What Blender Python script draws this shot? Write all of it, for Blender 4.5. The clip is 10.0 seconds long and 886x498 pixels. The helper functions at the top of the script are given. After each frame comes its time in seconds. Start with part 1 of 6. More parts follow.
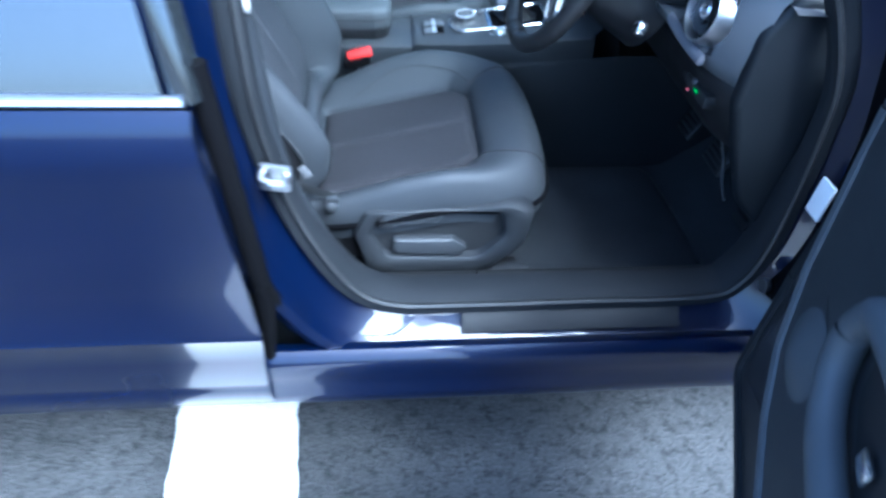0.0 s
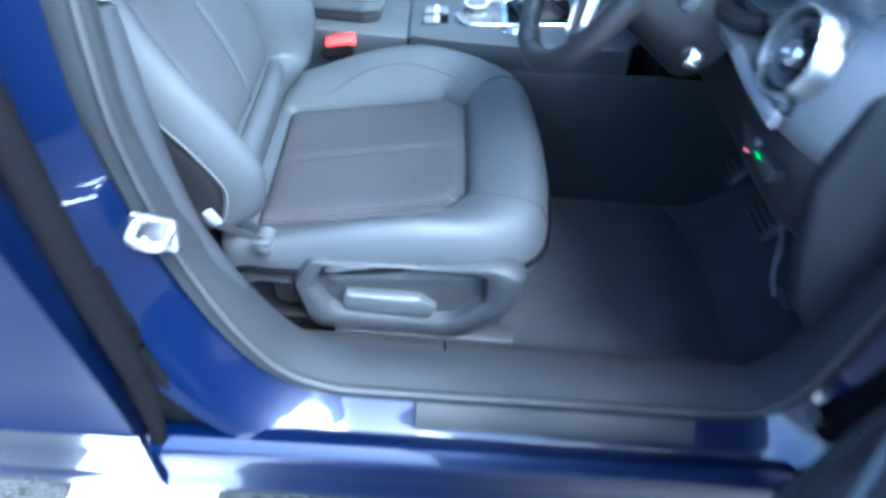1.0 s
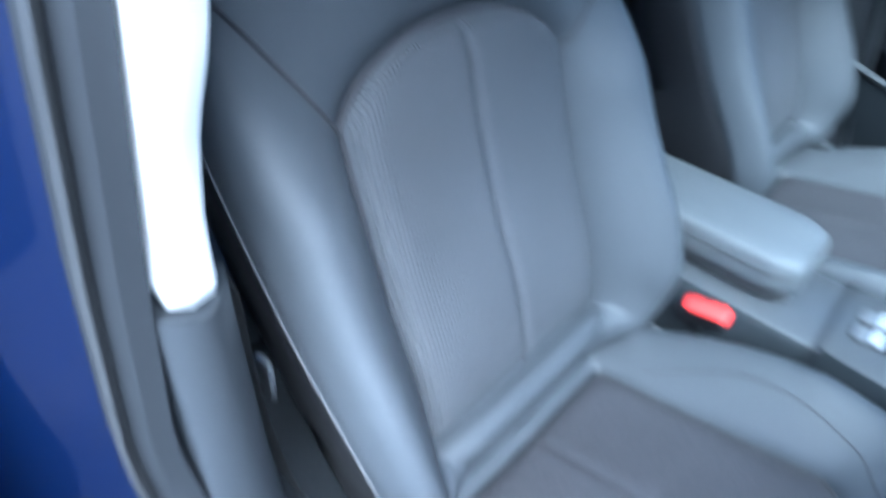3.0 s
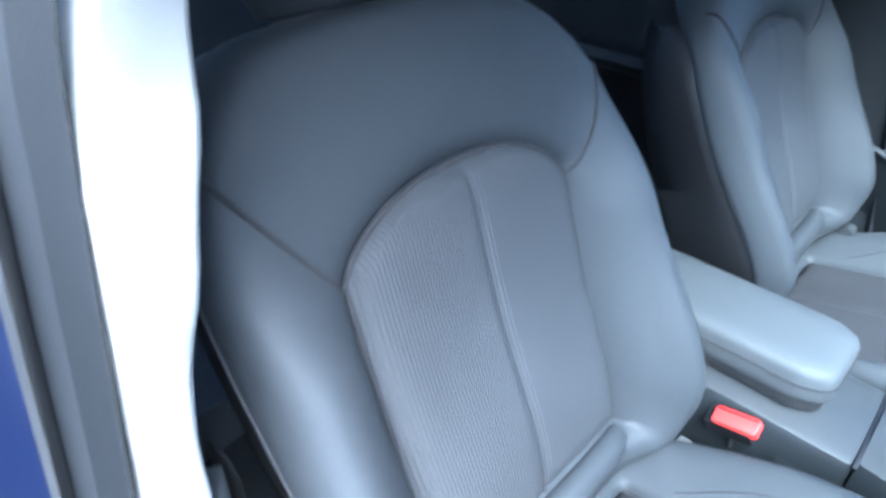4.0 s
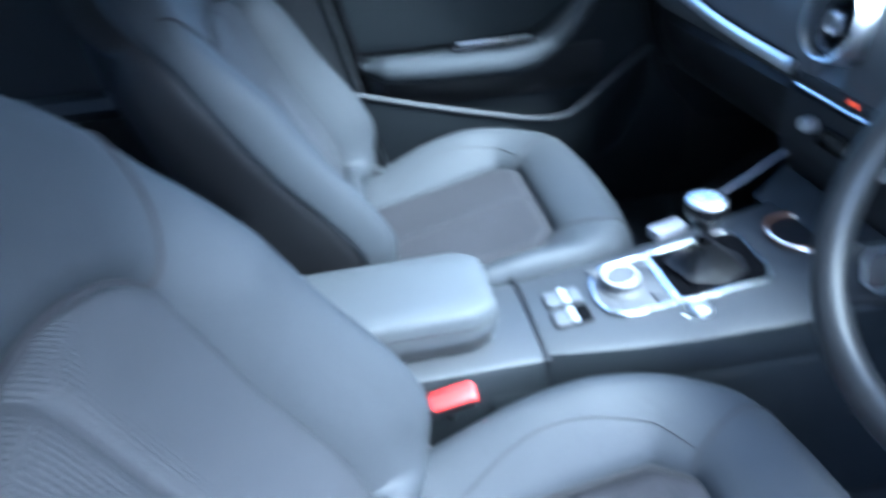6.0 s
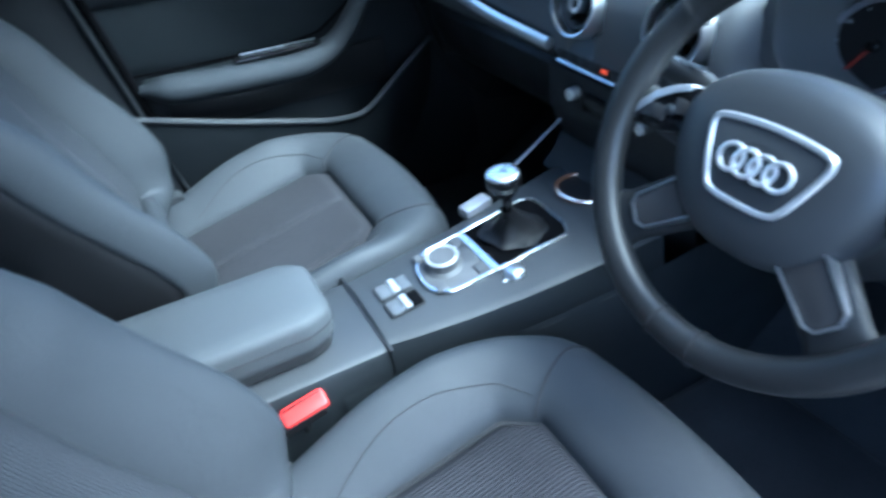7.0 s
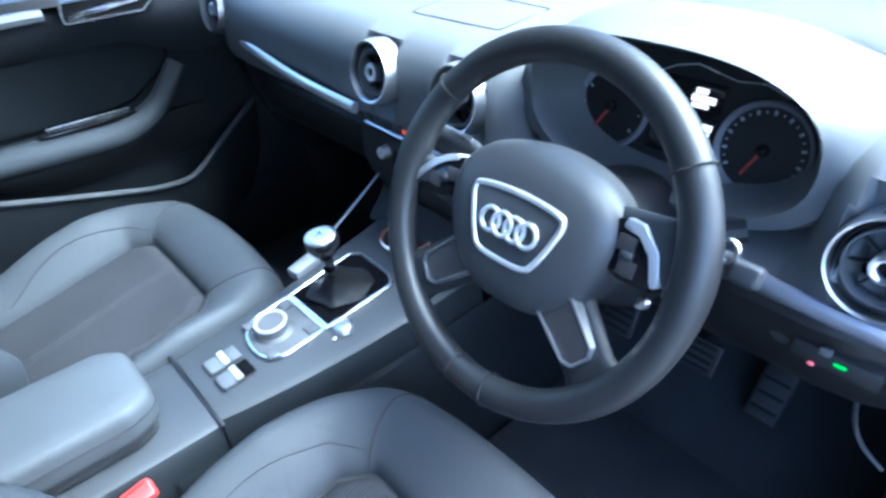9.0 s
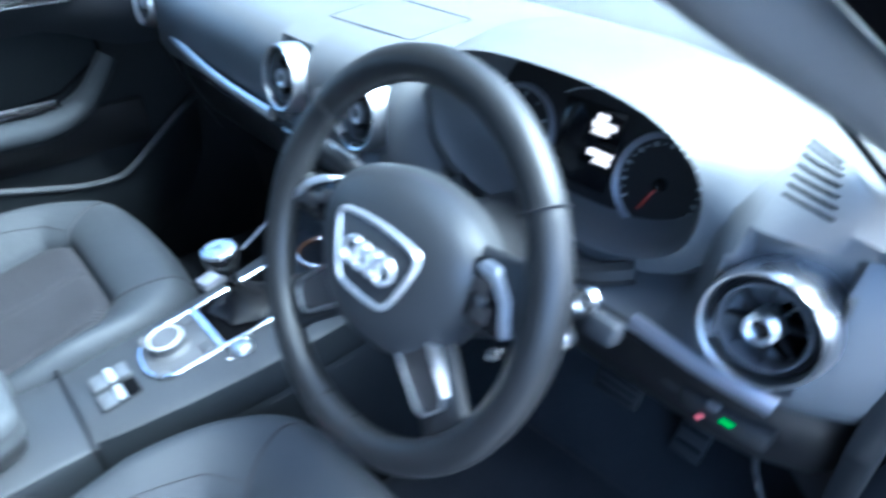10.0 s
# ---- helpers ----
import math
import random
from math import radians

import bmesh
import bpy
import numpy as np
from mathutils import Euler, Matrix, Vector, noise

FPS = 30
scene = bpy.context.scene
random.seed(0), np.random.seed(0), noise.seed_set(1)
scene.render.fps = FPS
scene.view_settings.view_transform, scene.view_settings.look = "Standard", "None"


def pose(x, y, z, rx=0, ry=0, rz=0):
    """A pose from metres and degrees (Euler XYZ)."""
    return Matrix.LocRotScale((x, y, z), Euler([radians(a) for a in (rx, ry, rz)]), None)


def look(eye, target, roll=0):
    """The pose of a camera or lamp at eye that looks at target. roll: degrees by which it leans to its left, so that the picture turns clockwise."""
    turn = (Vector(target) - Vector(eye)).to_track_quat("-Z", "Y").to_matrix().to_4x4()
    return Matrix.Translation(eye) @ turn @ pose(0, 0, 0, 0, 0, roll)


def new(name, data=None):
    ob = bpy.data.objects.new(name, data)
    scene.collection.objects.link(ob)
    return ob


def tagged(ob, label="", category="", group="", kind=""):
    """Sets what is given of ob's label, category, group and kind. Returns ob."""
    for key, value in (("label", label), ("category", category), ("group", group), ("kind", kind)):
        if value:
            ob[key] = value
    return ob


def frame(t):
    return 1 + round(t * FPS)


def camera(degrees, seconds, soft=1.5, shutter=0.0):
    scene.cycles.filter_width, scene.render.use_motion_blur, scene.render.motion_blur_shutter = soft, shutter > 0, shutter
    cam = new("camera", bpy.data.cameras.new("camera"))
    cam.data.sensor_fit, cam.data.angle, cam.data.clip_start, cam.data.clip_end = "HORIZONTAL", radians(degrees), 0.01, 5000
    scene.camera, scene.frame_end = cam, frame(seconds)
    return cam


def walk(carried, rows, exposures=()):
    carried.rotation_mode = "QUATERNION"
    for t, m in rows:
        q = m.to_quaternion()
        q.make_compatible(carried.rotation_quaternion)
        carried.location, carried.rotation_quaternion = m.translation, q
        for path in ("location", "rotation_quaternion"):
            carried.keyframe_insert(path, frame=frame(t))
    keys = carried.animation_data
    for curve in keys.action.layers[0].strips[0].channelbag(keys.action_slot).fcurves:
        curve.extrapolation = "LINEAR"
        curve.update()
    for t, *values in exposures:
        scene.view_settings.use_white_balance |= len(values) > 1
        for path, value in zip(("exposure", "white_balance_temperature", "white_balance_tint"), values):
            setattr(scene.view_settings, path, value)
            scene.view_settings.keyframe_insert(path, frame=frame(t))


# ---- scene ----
cam = camera(70.9, 10.0, soft=2.8, shutter=0.9)
PATH = [
    (0, (0.21, -1.485, 1.255), (0.378, -0.049, -0.127), 3.5),
    (0.5, (0.261, -1.34, 1.224), (0.481, 0.024, -0.222), 7.9),
    (1, (0.295, -1.203, 1.184), (0.43, 0.162, -0.271), 8.9),
    (1.5, (0.337, -1.048, 1.13), (0.294, 0.365, -0.285), 8.8),
    (2, (0.303, -0.947, 1.097), (0.08, 0.487, -0.28), 8.7),
    (2.5, (0.277, -0.863, 1.106), (-0.286, 0.524, -0.221), 7.1),
    (3, (0.249, -0.793, 1.134), (-0.716, 0.398, -0.151), 5.6),
    (3.1, (0.24, -0.773, 1.141), (-0.783, 0.381, -0.133), 4.8),
    (4.3, (0.225, -0.735, 1.2), (-0.872, 0.528, 0.103), 0.3),
    (4.5, (0.165, -0.708, 1.202), (-0.753, 0.652, 0.059), 1.7),
    (5, (0.074, -0.693, 1.19), (-0.349, 0.954, 0.137), -0.2),
    (5.5, (0.06, -0.653, 1.174), (-0.052, 1.022, 0.087), -1.5),
    (6, (0.083, -0.609, 1.153), (0.286, 1.014, 0.002), -4.7),
    (6.2, (0.089, -0.601, 1.145), (0.433, 0.965, -0.051), -4.9),
    (7.3, (0.082, -0.634, 1.166), (0.886, 0.773, -0.006), -3.7),
    (7.5, (0.088, -0.638, 1.169), (0.936, 0.749, 0.004), -3.2),
    (8, (0.097, -0.651, 1.181), (1.028, 0.689, 0.025), -3.2),
    (8.5, (0.119, -0.676, 1.196), (1.122, 0.626, 0.055), -3.4),
    (9, (0.143, -0.682, 1.209), (1.219, 0.575, 0.086), -2.7),
    (9.5, (0.159, -0.688, 1.21), (1.257, 0.55, 0.087), -2.2),
    (10, (0.27, -0.718, 1.205), (1.362, 0.522, 0.078), 0.0),
]
EXPOSURES = [(0.0, 2.9, 4400, 0), (0.5, 3.65, 4450, 0), (1.0, 3.95, 4500, 0), (1.5, 3.7, 4550, 1), (2.0, 3.45, 4650, 2), (3.0, 3.7, 4600, 0), (4.5, 4.2, 4850, 2), (5.0, 4.3, 4750, 2), (6.0, 4.05, 4650, 2),
             (7.5, 3.35, 4650, -4), (8.0, 3.6, 4650, -2), (9.0, 3.85, 4700, 2), (9.5, 4.0, 4700, 2), (10.0, 3.75, 4700, 0)]
walk(cam, [(t, look(eye, target, roll)) for t, eye, target, roll in PATH], EXPOSURES)

# ---- daylight ----
world = bpy.data.worlds.new("sky")
scene.world = world
world.use_nodes = True
wn = world.node_tree
sky = wn.nodes.new("ShaderNodeTexSky")
sky.sky_type = "NISHITA"
sky.sun_disc = False
sky.sun_elevation = radians(55)
sky.sun_rotation = radians(137)
sky.air_density, sky.dust_density, sky.ozone_density = 0.8, 5.0, 0.8
wn.nodes["Background"].inputs["Strength"].default_value = 0.15
wn.links.new(sky.outputs["Color"], wn.nodes["Background"].inputs["Color"])
sun_data = bpy.data.lights.new("sun", "SUN")
sun_data.energy, sun_data.angle, sun_data.color = 2.1, radians(42), (1.0, 0.92, 0.83)
sun = new("sun", sun_data)
sun.matrix_world = look((0.82, -0.88, 1.72), (0, 0, 0))

# ---- materials ----


def material(name, base, rough=0.5, metal=0.0, vary=0.15, grain=400.0, bump=0.1, patch=6.0, coat=0.0, spec=0.5,
             glow=None, rib=None, rough_vary=0.1, depth=0.001, crease=0.0):
    """A procedural surface: base colour with broad patches and fine grain, relief, uneven gloss."""
    m = bpy.data.materials.new(name)
    m.use_nodes = True
    nt = m.node_tree
    b = nt.nodes["Principled BSDF"]
    b.inputs["Metallic"].default_value = metal
    b.inputs["Coat Weight"].default_value = coat
    b.inputs["Coat Roughness"].default_value = 0.04
    b.inputs["Specular IOR Level"].default_value = spec
    co = nt.nodes.new("ShaderNodeTexCoord")
    fine = nt.nodes.new("ShaderNodeTexNoise")
    fine.inputs["Scale"].default_value, fine.inputs["Detail"].default_value = grain, 3.0
    broad = nt.nodes.new("ShaderNodeTexNoise")
    broad.inputs["Scale"].default_value, broad.inputs["Detail"].default_value = patch, 4.0
    for n in (fine, broad):
        nt.links.new(co.outputs["Object"], n.inputs["Vector"])
    both = nt.nodes.new("ShaderNodeMath")
    both.operation = "ADD"
    nt.links.new(fine.outputs["Fac"], both.inputs[0])
    nt.links.new(broad.outputs["Fac"], both.inputs[1])
    ramp = nt.nodes.new("ShaderNodeMapRange")
    ramp.inputs["From Min"].default_value, ramp.inputs["From Max"].default_value = 0.6, 1.4
    ramp.inputs["To Min"].default_value, ramp.inputs["To Max"].default_value = 1 - vary, 1 + vary
    nt.links.new(both.outputs[0], ramp.inputs["Value"])
    mix = nt.nodes.new("ShaderNodeMix")
    mix.data_type, mix.blend_type = "RGBA", "MULTIPLY"
    mix.inputs["Factor"].default_value = 1.0
    mix.inputs["A"].default_value = (*base, 1)
    nt.links.new(ramp.outputs["Result"], mix.inputs["B"])
    nt.links.new(mix.outputs["Result"], b.inputs["Base Color"])
    rr = nt.nodes.new("ShaderNodeMapRange")
    rr.inputs["From Min"].default_value, rr.inputs["From Max"].default_value = 0.3, 0.7
    rr.inputs["To Min"].default_value, rr.inputs["To Max"].default_value = max(rough - rough_vary, 0.02), rough + rough_vary
    nt.links.new(broad.outputs["Fac"], rr.inputs["Value"])
    nt.links.new(rr.outputs["Result"], b.inputs["Roughness"])
    height = fine.outputs["Fac"]
    if rib:
        wave = nt.nodes.new("ShaderNodeTexWave")
        wave.bands_direction = rib[0]
        wave.inputs["Scale"].default_value = rib[1]
        wave.inputs["Distortion"].default_value = rib[2]
        wave.inputs["Detail"].default_value = 1.0
        wave.inputs["Detail Scale"].default_value = 12.0
        nt.links.new(co.outputs["Object"], wave.inputs["Vector"])
        add = nt.nodes.new("ShaderNodeMath")
        add.operation = "MULTIPLY_ADD"
        nt.links.new(wave.outputs["Fac"], add.inputs[0])
        add.inputs[1].default_value = 2.0
        nt.links.new(fine.outputs["Fac"], add.inputs[2])
        height = add.outputs[0]
    if bump:
        bp = nt.nodes.new("ShaderNodeBump")
        bp.inputs["Strength"].default_value, bp.inputs["Distance"].default_value = bump, depth
        nt.links.new(height, bp.inputs["Height"])
        nt.links.new(bp.outputs["Normal"], b.inputs["Normal"])
        if crease:
            soft_noise = nt.nodes.new("ShaderNodeTexNoise")
            soft_noise.inputs["Scale"].default_value, soft_noise.inputs["Detail"].default_value = 30.0, 3.0
            soft_noise.inputs["Distortion"].default_value = 0.6
            nt.links.new(co.outputs["Object"], soft_noise.inputs["Vector"])
            slow = nt.nodes.new("ShaderNodeBump")
            slow.inputs["Strength"].default_value, slow.inputs["Distance"].default_value = crease, 0.006
            nt.links.new(soft_noise.outputs["Fac"], slow.inputs["Height"])
            nt.links.new(slow.outputs["Normal"], bp.inputs["Normal"])
    if glow:
        b.inputs["Emission Color"].default_value = (*glow[:3], 1)
        b.inputs["Emission Strength"].default_value = glow[3]
    return m


def thin_glass(name, tint):
    """A tinted pane that lets light straight through and mirrors at a grazing angle."""
    m = bpy.data.materials.new(name)
    m.use_nodes = True
    nt = m.node_tree
    clear, gloss, mix, edge = (nt.nodes.new(k) for k in ("ShaderNodeBsdfTransparent", "ShaderNodeBsdfGlossy", "ShaderNodeMixShader", "ShaderNodeFresnel"))
    clear.inputs["Color"].default_value = (*tint, 1)
    gloss.inputs["Roughness"].default_value = 0.01
    edge.inputs["IOR"].default_value = 1.45
    nt.links.new(edge.outputs[0], mix.inputs[0])
    nt.links.new(clear.outputs[0], mix.inputs[1])
    nt.links.new(gloss.outputs[0], mix.inputs[2])
    nt.links.new(mix.outputs[0], nt.nodes["Material Output"].inputs["Surface"])
    return m


LEATHER = material("dark grey leather", (0.0268, 0.0297, 0.0338), 0.62, spec=0.30, vary=0.12, grain=900, bump=0.35, depth=0.0006, crease=0.16)
FABRIC = material("charcoal woven fabric", (0.038, 0.040, 0.044), 0.8, vary=0.3, grain=1600, bump=0.6, rib=("X", 75, 1.6), depth=0.0014, spec=0.2)
CUSHION_FABRIC = material("charcoal seat fabric", (0.0268, 0.0264, 0.0300), 0.88, vary=0.45, grain=420, bump=0.8, rib=("X", 62, 1.4), depth=0.0015, spec=0.2)
SEAM = material("dark seam thread", (0.012, 0.012, 0.014), 0.8, vary=0.3, grain=2000, bump=0.3)
ARMREST = material("grey armrest leather", (0.044, 0.048, 0.052), 0.66, spec=0.4, vary=0.1, grain=900, bump=0.35, depth=0.0005, crease=0.10)
PIPING = material("pale grey piping", (0.072, 0.072, 0.075), 0.6, spec=0.25, vary=0.1)
PLASTIC = material("black grained plastic", (0.018, 0.0185, 0.020), 0.40, vary=0.12, grain=1400, bump=0.25, depth=0.0004)
PLASTIC_LOW = material("dull black plastic", (0.011, 0.0115, 0.0125), 0.6, vary=0.2, grain=1000, bump=0.2)
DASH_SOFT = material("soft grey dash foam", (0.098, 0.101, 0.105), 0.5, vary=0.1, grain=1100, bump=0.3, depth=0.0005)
GREY_TRIM = material("mid grey plastic trim", (0.027, 0.029, 0.032), 0.48, spec=0.42, vary=0.1, grain=1200, bump=0.2)
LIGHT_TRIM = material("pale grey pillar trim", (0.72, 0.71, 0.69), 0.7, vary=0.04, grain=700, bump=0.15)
HEADLINER = material("pale grey headliner cloth", (0.55, 0.55, 0.54), 0.95, vary=0.08, grain=900, bump=0.3)
CARPET = material("black loop carpet", (0.036, 0.039, 0.043), 0.95, vary=0.5, grain=700, bump=0.9, depth=0.004, spec=0.1)
PAINT = material("deep blue metallic paint", (0.0006, 0.0033, 0.0195), 0.34, metal=0.25, spec=0.25, vary=0.06, grain=2500, bump=0.0, coat=0.7, patch=2.0)
RUBBER = material("grey-black door seal rubber", (0.0085, 0.0096, 0.0115), 0.75, spec=0.18, vary=0.15, grain=800, bump=0.15)
MATT_BLACK = material("matt black band", (0.002, 0.002, 0.0026), 0.95, vary=0.2, spec=0.05)
BLACK = material("black void plastic", (0.006, 0.006, 0.007), 0.5, vary=0.2)
GLOSS_BLACK = material("gloss black plastic", (0.006, 0.006, 0.007), 0.12, vary=0.1, bump=0.0, rough_vary=0.04)
CHROME = material("bright chrome", (0.88, 0.88, 0.88), 0.20, metal=1.0, vary=0.03, bump=0.0, rough_vary=0.05)
PALE_SATIN = material("pale brushed aluminium strip", (0.86, 0.86, 0.86), 0.42, metal=0.9, vary=0.04, grain=1500, bump=0.03)
SATIN = material("satin aluminium", (0.72, 0.73, 0.75), 0.30, metal=1.0, vary=0.05, grain=1500, bump=0.05)
BADGE_METAL = material("brushed pale badge metal", (0.85, 0.85, 0.86), 0.42, metal=0.85, vary=0.04, bump=0.0)
FIELD_GREY = material("satin grey control field", (0.06, 0.06, 0.063), 0.55, metal=0.0, vary=0.08)
DIM_SILVER = material("dim silver plastic", (0.24, 0.24, 0.27), 0.42, metal=0.5, vary=0.05)
SILVER_PAINT = material("silver painted plastic", (0.55, 0.56, 0.58), 0.35, metal=0.6, vary=0.05, bump=0.05)
STEEL = material("scuffed zinc steel", (0.40, 0.41, 0.43), 0.36, metal=1.0, vary=0.25, grain=300, bump=0.2)
RED = material("red buckle plastic", (0.75, 0.035, 0.03), 0.4, vary=0.08, grain=600, bump=0.1)
WHITE = material("white plastic", (0.75, 0.76, 0.77), 0.4, vary=0.05)
WHEEL_LEATHER = material("worn black wheel leather", (0.016, 0.0162, 0.0168), 0.42, spec=0.45, vary=0.2, grain=1000, bump=0.3, depth=0.0005)
AIRBAG = material("dark grey airbag skin", (0.032, 0.0335, 0.036), 0.48, vary=0.1, grain=1300, bump=0.25, depth=0.0004)
GAITER = material("black gaiter leather", (0.004, 0.004, 0.005), 0.55, spec=0.25, vary=0.2, grain=500, bump=0.4)
SPOKE_INSERT = material("dark brown-grey spoke insert", (0.035, 0.032, 0.031), 0.5, vary=0.1)
VENT_GREY = material("mid grey vent plastic", (0.075, 0.078, 0.084), 0.4, vary=0.1)
LAMP_RED = material("red warning lamp", (0.4, 0.02, 0.01), 0.4, glow=(1.0, 0.10, 0.03, 0.07))
LAMP_PINK = material("pink indicator lamp", (0.5, 0.12, 0.13), 0.4, glow=(1.0, 0.16, 0.20, 0.05))
# chrome, no lamp: the faint glow stands in for warm glints
CUP_GLINT = material("chrome ring with painted warm glint", (0.85, 0.80, 0.75), 0.22, metal=1.0, glow=(1.0, 0.5, 0.25, 0.005))
LAMP_GREEN = material("green indicator lamp", (0.02, 0.4, 0.05), 0.4, glow=(0.03, 1.0, 0.08, 0.045))
DISPLAY = material("lit display segments", (0.5, 0.45, 0.42), 0.5, glow=(1.0, 0.80, 0.70, 0.16))
NEEDLE = material("dim red needle", (0.12, 0.02, 0.015), 0.5, glow=(1.0, 0.1, 0.05, 0.004))
DIAL_MARK = material("grey dial marks", (0.34, 0.35, 0.37), 0.5)
TINTED = material("dark tinted window glass", (0.012, 0.014, 0.016), 0.03, vary=0.05, bump=0.0, coat=1.0, rough_vary=0.01, spec=1.0)
DOOR_CARD = material("near-black grained door plastic", (0.008, 0.0098, 0.0116), 0.55, spec=0.3, vary=0.12, grain=1300, bump=0.25, depth=0.0004)
PILLAR_GREY = material("mid grey pillar lining", (0.11, 0.11, 0.11), 0.6, vary=0.06, grain=900, bump=0.2)
VALANCE = material("dark grey seat base plastic", (0.017, 0.0185, 0.021), 0.5, spec=0.35, vary=0.12, grain=1200, bump=0.2)
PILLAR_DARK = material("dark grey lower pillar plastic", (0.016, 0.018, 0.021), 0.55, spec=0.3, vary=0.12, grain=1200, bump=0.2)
TREAD = material("scuffed black sill plastic", (0.009, 0.0095, 0.0105), 0.7, spec=0.3, vary=0.25, grain=600, bump=0.2)
PALE_CAP = material("pale grey plastic", (0.09, 0.09, 0.094), 0.5, vary=0.1)
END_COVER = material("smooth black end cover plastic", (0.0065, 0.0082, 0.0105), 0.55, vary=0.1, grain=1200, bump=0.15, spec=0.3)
DOOR_SOFT = material("dark slate door padding", (0.021, 0.0245, 0.029), 0.70, vary=0.1, grain=1100, bump=0.25, depth=0.0004, spec=0.22)
DOOR_RIM = material("slate grey soft door plastic", (0.052, 0.057, 0.064), 0.6, vary=0.1, grain=1200, bump=0.2, depth=0.0004, spec=0.4)
DOOR_CLOTH = material("near-black door cloth", (0.0125, 0.0155, 0.0185), 0.85, vary=0.2, grain=900, bump=0.3, spec=0.15)
SCREEN_GLASS = thin_glass("green-tinted windscreen glass", (0.66, 0.71, 0.70))
PRIVACY_GLASS = thin_glass("grey tinted window glass", (0.50, 0.53, 0.53))
CLEAR_GLASS = thin_glass("clear side window glass", (0.85, 0.88, 0.87))
ROAD_PAINT = material("worn white road paint", (0.60, 0.60, 0.58), 0.75, vary=0.16, grain=120, bump=0.4, depth=0.002)


def asphalt_material():
    m = material("worn grey asphalt", (0.038, 0.038, 0.038), 0.9, vary=0.6, grain=130, bump=1.0, patch=3.0, depth=0.007, spec=0.2)
    nt = m.node_tree
    b = nt.nodes["Principled BSDF"]
    link = b.inputs["Base Color"].links[0]
    old = link.from_socket
    co = nt.nodes.new("ShaderNodeTexCoord")
    blot = nt.nodes.new("ShaderNodeTexNoise")
    blot.inputs["Scale"].default_value, blot.inputs["Detail"].default_value, blot.inputs["Roughness"].default_value = 34.0, 6.0, 0.80
    nt.links.new(co.outputs["Object"], blot.inputs["Vector"])
    span = nt.nodes.new("ShaderNodeMapRange")
    span.inputs["From Min"].default_value, span.inputs["From Max"].default_value = 0.39, 0.51
    span.inputs["To Min"].default_value, span.inputs["To Max"].default_value = 0.42, 1.08
    nt.links.new(blot.outputs["Fac"], span.inputs["Value"])
    dark = nt.nodes.new("ShaderNodeMix")
    dark.data_type, dark.blend_type = "RGBA", "MULTIPLY"
    dark.inputs["Factor"].default_value = 1.0
    nt.links.new(old, dark.inputs["A"])
    nt.links.new(span.outputs["Result"], dark.inputs["B"])
    nt.links.new(dark.outputs["Result"], b.inputs["Base Color"])
    return m


ASPHALT = asphalt_material()

# ---- mesh builders ----


def thing(name, label, category, group="", at=None, kind=""):
    ob = new(name)
    ob.empty_display_size = 0.05
    if at:
        ob.matrix_basis = at
    return tagged(ob, label, category, group, kind)


def finish(bm, smooth=40):
    bmesh.ops.recalc_face_normals(bm, faces=bm.faces)
    me = bpy.data.meshes.new("mesh")
    bm.to_mesh(me)
    bm.free()
    if smooth:
        me.shade_smooth()
        me.set_sharp_from_angle(angle=radians(smooth))
    return me


def part(name, bm, mat, parent=None, label="", m=None, smooth=40):
    """One mesh object of a bmesh, under a thing or a part."""
    me = finish(bm, smooth)
    me.name = name
    me.materials.append(mat)
    ob = new(name, me)
    if parent:
        ob.parent = parent
    if m:
        ob.matrix_basis = m
    if label:
        ob["label"] = label
    return ob


def loft(rows, close_u=False, close_v=False, cap=False):
    """Skin rows of points. close_u joins last row to first; close_v joins each row's ends."""
    bm = bmesh.new()
    vs = [[bm.verts.new(p) for p in r] for r in rows]
    nu, nv = len(vs), len(vs[0])
    for i in range(nu if close_u else nu - 1):
        for j in range(nv if close_v else nv - 1):
            q = [vs[i][j], vs[i][(j + 1) % nv], vs[(i + 1) % nu][(j + 1) % nv], vs[(i + 1) % nu][j]]
            q = list(dict.fromkeys(q))
            if len(q) > 2:
                bm.faces.new(q)
    if cap:
        bm.faces.new(vs[0])
        bm.faces.new(list(reversed(vs[-1])))
    return bm


def smooth_path(pts, n=8, closed=False):
    """Points of a curve (Catmull-Rom) through pts."""
    P = [Vector(p) for p in pts]
    k = len(P)
    out = []
    for i in range(k if closed else k - 1):
        a = P[(i - 1) % k] if closed or i else P[0] * 2 - P[1]
        b, c = P[i], P[(i + 1) % k]
        d = P[(i + 2) % k] if closed or i + 2 < k else P[-1] * 2 - P[-2]
        for s in range(n):
            t = s / n
            out.append(0.5 * (2 * b + (c - a) * t + (2 * a - 5 * b + 4 * c - d) * t * t + (3 * b - a - 3 * c + d) * t ** 3))
    if not closed:
        out.append(P[-1])
    return out


def tube(path, r, n=8, closed=False, flat=1.0, up=(0, 0, 1), cap=True):
    """A round or flattened tube along a path; r may be a list."""
    P = [Vector(p) for p in path]
    rows = []
    for i, p in enumerate(P):
        a = P[i - 1] if i or closed else P[i]
        b = P[(i + 1) % len(P)] if i + 1 < len(P) or closed else P[i]
        t = (b - a).normalized()
        s = t.cross(Vector(up))
        s = s.normalized() if s.length > 1e-4 else t.orthogonal().normalized()
        u = s.cross(t)
        rr = r[i] if isinstance(r, (list, tuple)) else r
        rows.append([p + s * rr * math.cos(k * math.tau / n) + u * rr * flat * math.sin(k * math.tau / n) for k in range(n)])
    return loft(rows, closed, True, cap and not closed)


